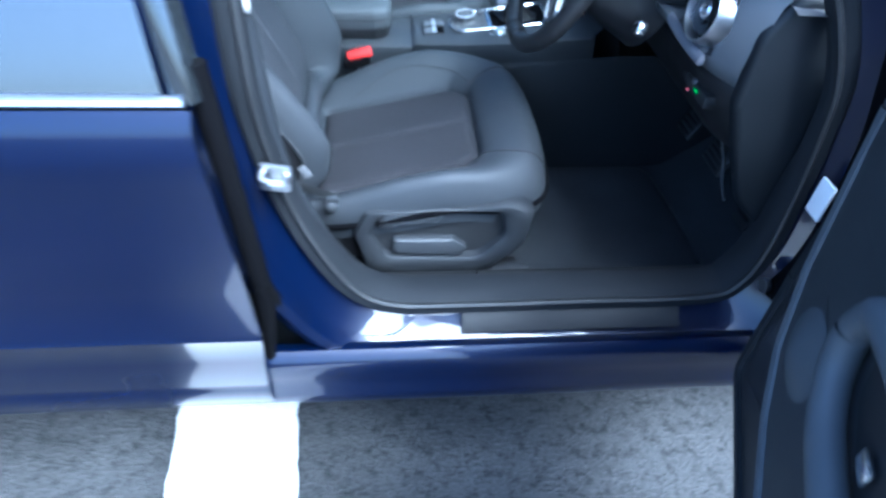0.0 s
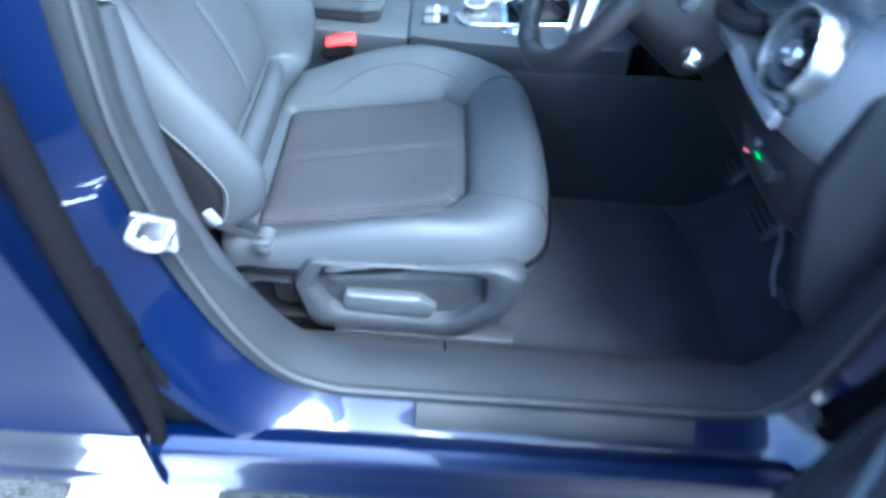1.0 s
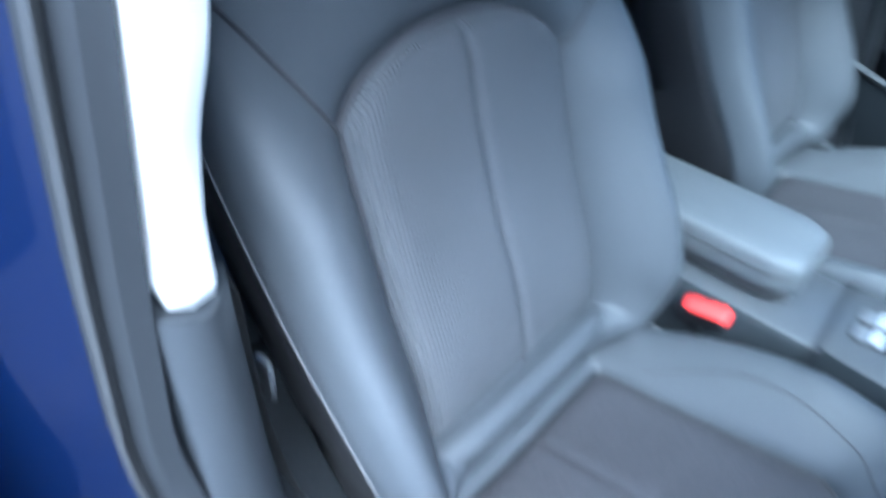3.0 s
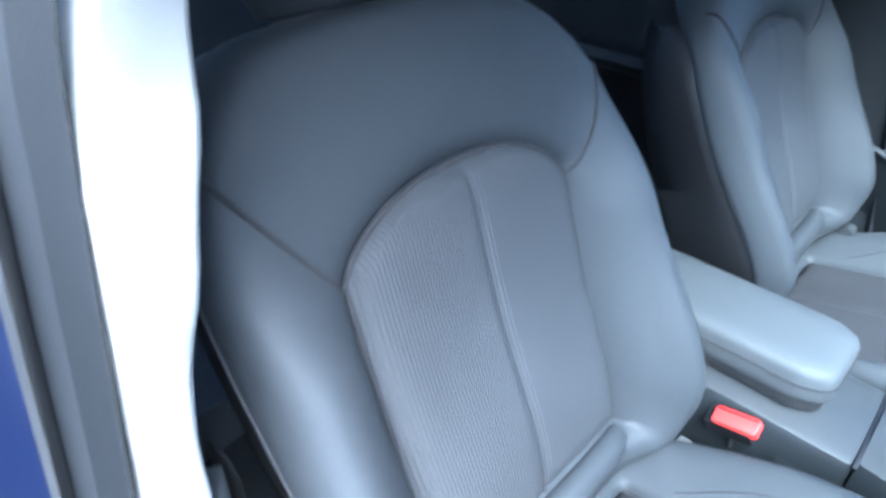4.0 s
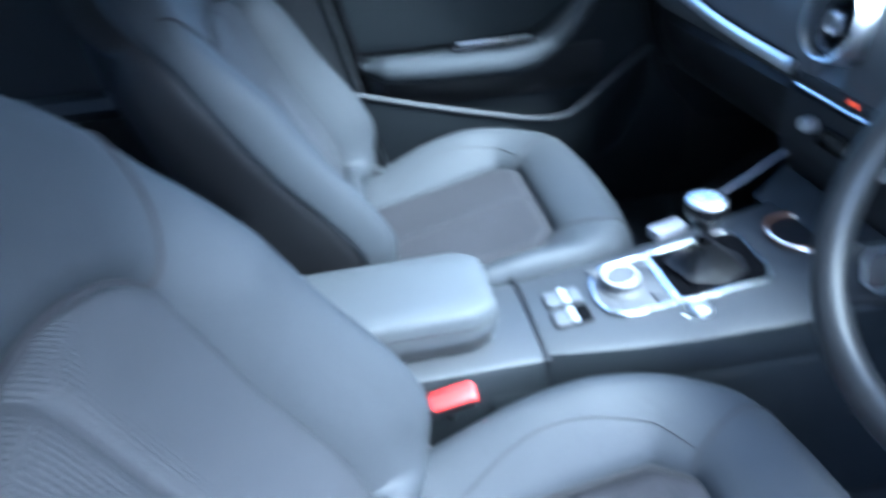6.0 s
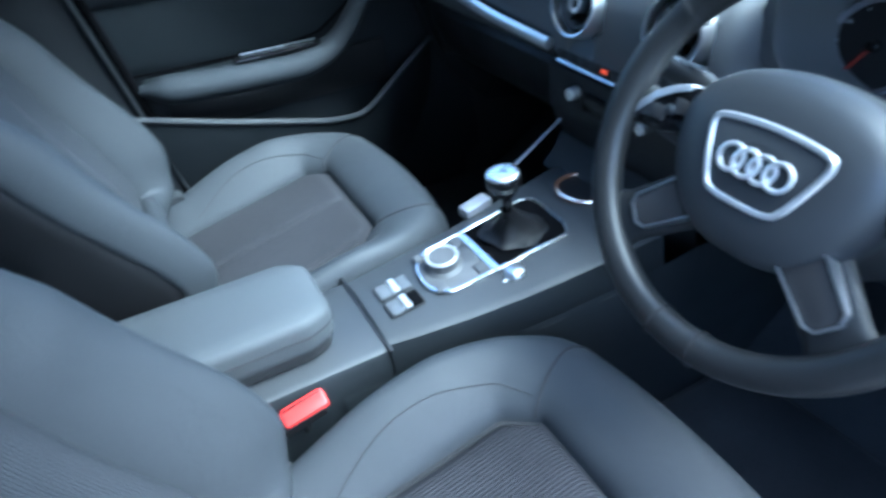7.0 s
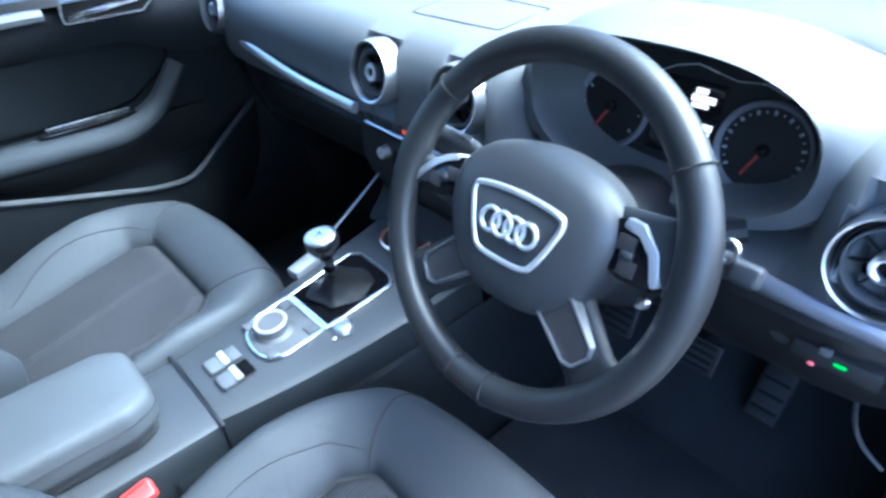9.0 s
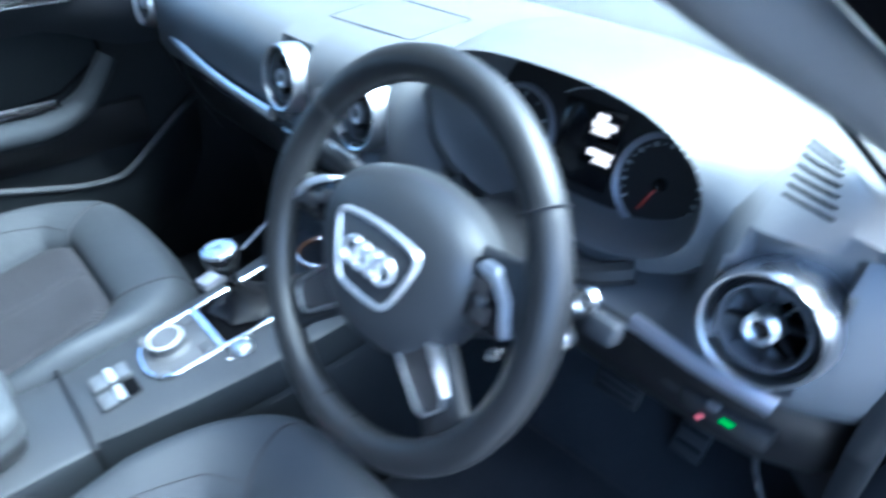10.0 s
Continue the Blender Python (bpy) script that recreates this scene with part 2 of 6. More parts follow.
def box(size, bevel=0.004, seg=2, at=(0, 0, 0), m=None):
    bm = bmesh.new()
    bmesh.ops.create_cube(bm, size=1, matrix=Matrix.Diagonal((*size, 1)))
    if bevel:
        bmesh.ops.bevel(bm, geom=bm.edges[:], offset=bevel, segments=seg, affect="EDGES", profile=0.5)
    bmesh.ops.translate(bm, verts=bm.verts, vec=at)
    if m:
        bm.transform(m)
    return bm


def lathe(prof, n=32, m=None, cap=True):
    """Turn (radius, height) round the local z axis."""
    rows = [[Vector((r * math.cos(k * math.tau / n), r * math.sin(k * math.tau / n), z)) for k in range(n)] for r, z in prof]
    bm = loft(rows, False, True, cap)
    if m:
        bm.transform(m)
    return bm


def rounded(poly, radius, n=6):
    """A closed outline with rounded corners; radius may be a list."""
    k = len(poly)
    out = []
    for i in range(k):
        p = Vector(poly[i]).to_2d()
        a, b = Vector(poly[i - 1]).to_2d() - p, Vector(poly[(i + 1) % k]).to_2d() - p
        r = radius[i] if isinstance(radius, (list, tuple)) else radius
        half = a.angle(b) / 2
        cut = min(r / max(math.tan(half), 0.05), a.length * 0.49, b.length * 0.49)
        s, e = p + a.normalized() * cut, p + b.normalized() * cut
        for j in range(n + 1):
            t = j / n
            out.append(s * (1 - t) ** 2 + p * 2 * t * (1 - t) + e * t * t)
    return out


def slab(outline, depth, bevel=0.0, m=None, n=2):
    """A plate with the outline in local x, y, from z = 0 to depth, its front edge rounded."""
    c = sum((Vector(p).to_2d() for p in outline), Vector((0, 0))) / len(outline)

    def ring(z, inset):
        pts = []
        for p in outline:
            v = Vector(p).to_2d() - c
            q = c + v * max(0.0, 1 - inset / max(v.length, 1e-6))
            pts.append(Vector((q.x, q.y, z)))
        return pts
    rows = [ring(0, 0)]
    if bevel:
        for i in range(n + 1):
            a = i / n * math.pi / 2
            rows.append(ring(depth - bevel + bevel * math.sin(a), bevel * (1 - math.cos(a))))
    else:
        rows.append(ring(depth, 0))
    bm = loft(rows, False, True, True)
    if m:
        bm.transform(m)
    return bm


def frame_bm(outer, inner, depth, m=None):
    """A flat frame between two outlines of equal count, rounded a little."""
    rows = []
    for s, z in ((0.0, 0.0), (0.0, depth * 0.7), (0.25, depth), (0.75, depth), (1.0, depth * 0.7), (1.0, 0.0)):
        rows.append([Vector((*(Vector(a).to_2d().lerp(Vector(b).to_2d(), s)), z)) for a, b in zip(outer, inner)])
    bm = loft(rows, True, True)
    if m:
        bm.transform(m)
    return bm


def grown(outline, d):
    """The outline moved outwards by d along its normals."""
    k = len(outline)
    P = [Vector(p).to_2d() for p in outline]
    area = sum(P[i].x * P[(i + 1) % k].y - P[(i + 1) % k].x * P[i].y for i in range(k))
    out = []
    for i in range(k):
        t = P[(i + 1) % k] - P[i - 1]
        if t.length < 1e-9:
            out.append(P[i])
            continue
        t.normalize()
        nn = Vector((t.y, -t.x)) * (1 if area > 0 else -1)
        out.append(P[i] + nn * d)
    return out


def polar(outline, c, count):
    """Resample a star-shaped outline at even angles round c."""
    P = [Vector(p).to_2d() - Vector(c) for p in outline]
    out = []
    for i in range(count):
        a = i * math.tau / count
        d = Vector((math.cos(a), math.sin(a)))
        best = 0.0
        for j in range(len(P)):
            p, q = P[j], P[(j + 1) % len(P)]
            e = q - p
            den = d.x * e.y - d.y * e.x
            if abs(den) < 1e-12:
                continue
            t = (p.x * e.y - p.y * e.x) / den
            u = (p.x * d.y - p.y * d.x) / den
            if t > 0 and -1e-6 <= u <= 1 + 1e-6:
                best = max(best, t)
        out.append(Vector(c) + d * best)
    return out


def axes(origin, x, y, z):
    m = Matrix((x, y, z)).transposed().to_4x4()
    m.translation = origin
    return m


def smoothstep(a, b, x):
    t = min(1.0, max(0.0, (x - a) / (b - a)))
    return t * t * (3 - 2 * t)

# ---- ground ----
gb = bmesh.new()
bmesh.ops.create_grid(gb, x_segments=4, y_segments=4, size=600)
tagged(part("ground", gb, ASPHALT), "worn grey asphalt of a car park", "ground", kind="structure")


def parking_line():
    rnd = random.Random(3)
    left, right = [], []
    for i in range(100):
        y = -2.6 + i * 0.03
        left.append((-0.254 - 0.085 * (y + 0.85) + rnd.uniform(-0.0035, 0.0035), y))
        right.append((0.006 - 0.085 * (y + 0.85) + rnd.uniform(-0.0035, 0.0035), y))
    bm = slab(left + right[::-1], 0.004)
    return tagged(part("parking_line", bm, ROAD_PAINT, smooth=0), "thick worn white painted line on the asphalt", "road marking", kind="structure")


parking_line()

# ---- car body ----
car_body = thing("car_body", "deep blue metallic car shell with an open front doorway", "car")

# the doorway's edge, in (x, z), clockwise seen from outside
DOORWAY = smooth_path([(0.215, 0, 0.415), (0.30, 0, 0.410), (0.55, 0, 0.412), (0.78, 0, 0.415), (0.845, 0, 0.455), (0.868, 0, 0.56),
                       (0.862, 0, 0.74), (0.825, 0, 0.90), (0.72, 0, 1.06), (0.52, 0, 1.20), (0.30, 0, 1.29), (0.10, 0, 1.305),
                       (0.015, 0, 1.26), (0.020, 0, 1.10), (0.017, 0, 0.93), (0.023, 0, 0.78), (0.050, 0, 0.64), (0.100, 0, 0.52), (0.150, 0, 0.447)], 6, True)


def lean(z):
    """How far the body leans inwards above the waist."""
    return float(np.interp(z, (0.62, 0.75, 0.84, 0.95, 1.06, 1.15, 1.32), (0.0, -0.009, -0.015, -0.004, 0.010, 0.024, 0.105)))


def doorway_row(d, y_sill, y_post):
    """The doorway's edge moved outwards by d; its depth differs along the sill and up the post."""
    k = len(DOORWAY)
    pts = []
    for i in range(k):
        t = (DOORWAY[(i + 1) % k] - DOORWAY[i - 1]).normalized()
        n = Vector((t.z, 0, -t.x))
        p = DOORWAY[i] + n * d
        w = smoothstep(0.48, 0.85, DOORWAY[i].z)
        pts.append(Vector((p.x, y_sill + (y_post - y_sill) * w + lean(DOORWAY[i].z), p.z)))
    return pts


def doorway_loft(rows, ring=False):
    return loft([doorway_row(*r) for r in rows], ring, True)


part("door_flange", doorway_loft(((-0.004, -0.70, -0.728), (0.010, -0.752, -0.738), (0.020, -0.762, -0.748), (0.042, -0.79, -0.784), (0.050, -0.806, -0.802),
                                  (0.056, -0.826, -0.824), (0.070, -0.832, -0.832), (0.09, -0.82, -0.82))), PAINT, car_body)
part("door_seal", doorway_loft(((0.012, -0.755, -0.740), (0.004, -0.768, -0.745), (-0.012, -0.764, -0.743), (-0.022, -0.745, -0.735), (-0.024, -0.715, -0.724),
                                (-0.018, -0.695, -0.721), (-0.004, -0.69, -0.722), (0.006, -0.72, -0.730)), True), RUBBER, car_body, "grey-black rubber door seal")
part("seal_lip", doorway_loft(((-0.010, -0.766, -0.7445), (-0.016, -0.772, -0.7485), (-0.020, -0.768, -0.7465), (-0.016, -0.760, -0.7415)), True), PLASTIC_LOW, car_body, "black sealing lip")
part("inner_lip", doorway_loft(((-0.012, -0.715, -0.730), (-0.014, -0.70, -0.728), (-0.008, -0.688, -0.726), (0.004, -0.684, -0.724))), PLASTIC_LOW, car_body,
     "black plastic lining of the doorway")

# sill: painted outer bar, bright step, scuff plate
sill_prof = [(-0.80, 0.372), (-0.815, 0.392), (-0.835, 0.397), (-0.848, 0.388), (-0.853, 0.372), (-0.8535, 0.345), (-0.852, 0.318), (-0.857, 0.300), (-0.8575, 0.280), (-0.852, 0.268), (-0.835, 0.260), (-0.78, 0.256)]
part("sill", loft([[(x, y, z) for y, z in sill_prof] for x in np.linspace(-1.3, 1.0, 24)]), PAINT, car_body)
scuff = [(-0.762, 0.4025), (-0.772, 0.401), (-0.790, 0.3845), (-0.795, 0.379)]
part("scuff_plate", loft([[(x, y, z + 0.004) for y, z in scuff] for x in np.linspace(0.335, 0.735, 12)]), TREAD, car_body, "grey scuffed plastic sill plate")
tread = [(-0.715, 0.408), (-0.70, 0.414), (-0.68, 0.412), (-0.655, 0.398), (-0.635, 0.36), (-0.625, 0.31), (-0.62, 0.26)]
part("sill_tread", loft([[(x, y, z) for y, z in tread] for x in (0.10, 0.2, 0.371)]), TREAD, car_body, "scuffed black plastic sill lining")
part("sill_tread", loft([[(x, y, z) for y, z in tread] for x in (0.374, 0.6, 0.83)]), TREAD, car_body, "scuffed black plastic sill lining")
# floor pan and firewall
floor_rows = []
for y in np.linspace(-0.80, 0.80, 9):
    floor_rows.append([(x, y, z) for x, z in ((-1.4, 0.27), (-0.2, 0.262), (0.80, 0.258), (0.95, 0.275), (1.12, 0.40), (1.24, 0.56), (1.27, 0.80), (1.25, 0.90))])
part("floor_pan", loft(floor_rows), CARPET, car_body, "black carpeted floor and firewall")
part("underbody", box((2.6, 1.5, 0.05), 0.01, at=(0, 0, 0.215)), BLACK, car_body)
# front wing and bonnet ahead of the doorway
wing = [[(x, y, z) for y, z in ((-0.83, 0.28), (-0.87, 0.45), (-0.885, 0.70), (-0.875, 0.86), (-0.83, 0.93), (-0.76, 0.965))] for x in (0.90, 1.0, 1.2, 1.5, 1.9)]
part("front_wing", loft(wing), PAINT, car_body)
wing2 = [[(x, -y, z) for y, z in ((-0.83, 0.28), (-0.87, 0.45), (-0.885, 0.70), (-0.875, 0.86), (-0.83, 0.93), (-0.76, 0.965))] for x in (0.90, 1.0, 1.2, 1.5, 1.9)]
part("front_wing", loft(wing2), PAINT, car_body)
bonnet = [[(x, y, z + 0.05 * (1 - (y / 0.78) ** 2)) for y in np.linspace(-0.77, 0.77, 9)] for x, z in ((1.24, 0.955), (1.5, 0.93), (1.8, 0.87), (2.0, 0.78), (2.08, 0.62))]
part("bonnet", loft(bonnet), PAINT, car_body)
for sgn in (-1, 1):
    part("kick_panel", loft([[(x, sgn * (0.742 if x < 1.0 else 0.72), z) for z in (0.25, 0.5, 0.75, 0.965)] for x in (0.86, 1.0, 1.15, 1.28)]), PLASTIC_LOW, car_body, "dull black kick panel")
# hinge pillar behind the open door: blue bodywork, coloured near-black for its deep shade
part("hinge_pillar", loft([[(0.87, -0.70, z), (0.905, -0.76, z), (0.915, -0.82, z), (0.915, -0.86, z)] for z in np.linspace(0.30, 0.96, 8)]), DOOR_CARD, car_body, "hinge pillar darkened for the deep shade in the door gap")
# added matt black strip: the open door's shade over the painted flange
part("front_gap_shade", tube(smooth_path([(0.885, -0.795, 0.462), (0.908, -0.797, 0.54), (0.912, -0.797, 0.66), (0.902, -0.795, 0.78), (0.868, -0.79, 0.92)], 6), 0.024, 12), MATT_BLACK, car_body, "black strip added for the door's shade beside the hinges")
part("hinge_bolt", lathe([(0.0, 0.012), (0.010, 0.011), (0.013, 0.004), (0.013, 0.0)], 12, axes((0.858, -0.80, 0.494), Vector((0, 1, 0)), Vector((0, 0, 1)), Vector((1, 0, 0))) @ pose(0, 0, -0.012)), STEEL, car_body,
     "small brass-coloured bolt head")
part("paper_tag", box((0.006, 0.034, 0.062), 0.002, at=(0.860, -0.800, 0.684), m=None), WHITE, car_body, "small white sticker on the hinge pillar")


# pillars, roof and glass
def pillar(name, path, r, mat, label="", flat=1.0):
    return part(name, tube(smooth_path(path, 8), r, 10, flat=flat), mat, car_body, label)


for sgn in (-1, 1):
    lining = smooth_path([(1.02, sgn * 0.668, 0.905), (0.90, sgn * 0.652, 0.966), (0.78, sgn * 0.636, 1.026), (0.661, sgn * 0.621, 1.085), (0.484, sgn * 0.603, 1.171), (0.37, sgn * 0.596, 1.240), (0.26, sgn * 0.594, 1.330)], 6)
    part("windscreen_pillar", tube(lining, [0.018 + 0.012 * smoothstep(0.75, 1.0, p.x) for p in lining], 12, flat=1.1), PILLAR_GREY, car_body, "mid grey lined windscreen pillar")
    part("pillar_seal", tube([p + Vector((0.004, sgn * 0.016, 0.022)) for p in lining], 0.0075, 8), MATT_BLACK, car_body, "black rubber seal along the windscreen pillar")
    part("outer_pillar", tube([p + Vector((0.016, sgn * 0.038, 0.040)) for p in lining], 0.022, 10), PAINT, car_body)
    pillar("roof_rail", [(0.28, sgn * 0.60, 1.345), (-0.3, sgn * 0.60, 1.372), (-0.9, sgn * 0.60, 1.33), (-1.3, sgn * 0.61, 1.20)], 0.036, HEADLINER)
roof = [[(x + (0.09 * (1 - (y / 0.62) ** 2) if x > 0.2 else 0.0), y, z + 0.045 * (1 - (y / 0.62) ** 2)) for y in np.linspace(-0.62, 0.62, 9)] for x, z in ((0.25, 1.36), (0.16, 1.372), (0.0, 1.385), (-0.4, 1.395), (-0.8, 1.37), (-1.05, 1.33))]
part("roof_panel", loft(roof), PAINT, car_body)
part("headliner", loft([[(x, y, z - 0.03) for x, y, z in r] for r in roof]), HEADLINER, car_body, "pale grey cloth roof lining")


def dash_end_x(y):
    """Where the dash top ends under the windscreen, at a place across the car."""
    ends = [np.interp(abs(y) + d, (0.0, 0.16, 0.268, 0.366, 0.465, 0.544, 0.603, 0.655, 0.705), (1.118, 1.114, 1.100, 1.070, 1.006, 0.925, 0.835, 0.768, 0.735)) for d in (-0.045, -0.03, -0.015, 0.0, 0.015, 0.03, 0.045)]
    return float(sum(ends) / len(ends))


wind = []
for t, w, z in ((0.0, 0.67, 0.922), (0.35, 0.63, 1.11), (0.7, 0.60, 1.26), (1.0, 0.585, 1.360)):
    row = []
    for y in np.linspace(-1, 1, 21):
        x0 = max(dash_end_x(y * 0.62) + 0.04, 0.93)
        row.append((x0 + (0.25 + 0.09 * (1 - y * y) - x0) * t, y * w, z + 0.02 * (1 - y * y) * min(1.0, 3 * t)))
    wind.append(row)
part("windscreen", loft(wind), SCREEN_GLASS, car_body, "clear windscreen glass")
part("windscreen_band", tube([Vector((dash_end_x(y) + 0.006, y, 0.975)) for y in np.linspace(-0.64, 0.64, 61)], [0.0034] * 61, 6), MATT_BLACK, car_body, "black band along the windscreen's base")
part("pillar_base_lining", loft([[(dash_end_x(y) + 0.004, y, 0.938), (dash_end_x(y) + 0.08, y, 0.936), (1.34, y, 0.93)] for y in np.linspace(-0.735, 0.735, 50)]), PILLAR_GREY, car_body, "grey lining below the windscreen")
# B-pillar of the camera's side: body, seal strip, pale upper and dark lower lining


def pillar_trim(rows, mat, name, label):
    return part(name, loft([[Vector(p) for p in r] for r in rows], False, True, True), mat, car_body, label, smooth=75)


def trim_ring(x0, y_in, y_out, z, depth=0.13, r=0.012, x_out=None):
    x_out = x0 if x_out is None else x_out
    return [(x_out - 0.002, y_out, z), ((x0 + x_out) / 2 + 0.004, (y_in + y_out) / 2 - 0.004, z), (x0 - 0.001, y_in - r, z), (x0 - r, y_in, z), (x0 - depth, y_in + 0.01, z), (x0 - depth - 0.02, y_out, z)]


def upper_trim():
    rows = []
    for z in np.linspace(0.936, 1.33, 28):
        yin = float(np.interp(z, (0.90, 0.96, 1.00, 1.03, 1.06, 1.09, 1.12, 1.16, 1.20, 1.25, 1.32), (-0.695, -0.693, -0.684, -0.671, -0.661, -0.648, -0.643, -0.635, -0.616, -0.592, -0.566)))
        yout = float(np.interp(z, (0.92, 1.10, 1.25, 1.35), (-0.724, -0.706, -0.650, -0.600)))
        x0 = float(np.interp(z, (0.90, 0.96, 1.00, 1.03, 1.06, 1.09, 1.12, 1.16, 1.20, 1.25, 1.32), (0.039, 0.033, 0.029, 0.025, 0.016, 0.007, 0.000, -0.003, -0.002, 0.002, 0.005)))
        x_out = float(np.interp(z, (0.93, 1.012, 1.07, 1.15, 1.25, 1.35), (0.042, 0.052, 0.054, 0.044, 0.030, 0.02)))
        dip = 0.014 * (1 - smoothstep(0.93, 1.0, z))
        rows.append([(px, py, pz - dip * (py - yout) / (yin - yout)) for px, py, pz in trim_ring(x0, yin, yout, z, 0.15, 0.004, x_out=x_out)])
    r0 = [Vector(p) * 1 for p in rows[0]]
    c = sum(r0, Vector()) / len(r0)
    low = [c + (p - c) * 0.96 - Vector((0, 0, 0.008)) for p in r0]
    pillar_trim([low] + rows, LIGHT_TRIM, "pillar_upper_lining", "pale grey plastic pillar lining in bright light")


def lower_trim():
    rows, back = [], []
    for z in np.linspace(0.30, 0.924, 18):
        k = smoothstep(0.35, 0.9, z)
        x0 = float(np.interp(z, (0.30, 0.43, 0.58, 0.66, 0.75, 0.84, 0.93), (0.20, 0.158, 0.094, 0.066, 0.052, 0.046, 0.042)))
        yin, yout = -0.682 - 0.006 * k, -0.742 + 0.012 * k
        dip = 0.014 * smoothstep(0.82, 0.924, z)
        ring = [(px, py, pz - dip * (py - yout) / (yin - yout)) for px, py, pz in trim_ring(x0, yin, yout, z, 0.035, 0.014)]
        rows.append(ring)
        back.append([(x0 - 0.036, yout, z), (x0 - 0.038, yin - 0.004, z - 0.02), (x0 - 0.12, yin - 0.010, z - 0.02), (x0 - 0.22 + 0.05 * k, yout, z)])
    pillar_trim(back, DOOR_CARD, "belt_housing", "near-black belt housing behind the pillar lining")
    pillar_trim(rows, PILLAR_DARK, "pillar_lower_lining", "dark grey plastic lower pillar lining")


upper_trim()
lower_trim()
part("latch_plug", box((0.012, 0.006, 0.022), 0.002, m=pose(0.082, -0.704, 0.672, 0, -30, 0)), PALE_CAP, car_body, "small pale plug on the pillar")
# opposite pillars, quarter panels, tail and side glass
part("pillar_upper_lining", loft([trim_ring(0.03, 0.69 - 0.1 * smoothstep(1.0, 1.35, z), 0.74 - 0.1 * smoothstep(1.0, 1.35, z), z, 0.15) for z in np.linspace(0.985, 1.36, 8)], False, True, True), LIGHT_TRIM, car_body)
part("pillar_lower_lining", loft([trim_ring(0.040 + 0.21 * (0.933 - z), 0.694, 0.745, z, 0.20) for z in np.linspace(0.30, 0.982, 8)], False, True, True), VALANCE, car_body, "dark grey plastic lower pillar lining")
part("far_door_gap", tube([(0.056 + 0.21 * (0.933 - z), 0.716, z) for z in np.linspace(0.32, 0.975, 8)], 0.0085, 8), MATT_BLACK, car_body, "black rubber seal of the closed door")
for sgn in (-1, 1):
    part("quarter_panel", loft([[(x, sgn * y, z) for y, z in ((0.80, 0.28), (0.86, 0.5), (0.875, 0.75), (0.85, 0.9), (0.70, 1.2), (0.60, 1.36))] for x in (-1.0, -1.3, -1.7, -2.0)]), PAINT, car_body)
part("tail_panel", loft([[(-1.55 - 0.2 * smoothstep(0.9, 0.5, z), y, z) for y in (-0.8, 0, 0.8)] for z in (0.28, 0.6, 0.9, 0.98)]), PAINT, car_body)
part("parcel_shelf", box((0.5, 1.2, 0.02), 0.005, at=(-1.28, 0, 0.93)), PLASTIC_LOW, car_body)
part("rear_window", loft([[(x, y, z) for y in (-0.6, 0, 0.6)] for x, z in ((-1.02, 1.34), (-1.55, 0.97))]), PRIVACY_GLASS, car_body)


def door_striker():
    ob = thing("door_striker", "scuffed zinc steel latch striker bolted to the blue pillar", "latch", at=pose(0.050, -0.772, 0.716, 0, 0, 0))
    part("base_plate", slab(rounded([(-0.024, -0.020), (0.020, -0.026), (0.026, 0.018), (-0.018, 0.026)], 0.006, 3), 0.005, 0.001, axes((0, 0, 0), Vector((1, 0, 0)), Vector((0, 0, 1)), Vector((0, -1, 0)))), STEEL, ob)
    part("loop", tube(smooth_path([(-0.014, 0, 0.012), (-0.012, -0.024, 0.012), (0.004, -0.030, 0.010), (0.018, -0.024, 0.006), (0.018, 0, 0.006)], 5), 0.0052, 8), STEEL, ob)
    for x, z in ((-0.012, -0.012), (0.012, -0.014)):
        part("screw", lathe([(0.0, 0.004), (0.005, 0.0035), (0.006, 0.0)], 10, axes((x, -0.005, z), Vector((1, 0, 0)), Vector((0, 0, 1)), Vector((0, -1, 0)))), STEEL, ob)
    return ob


door_striker()


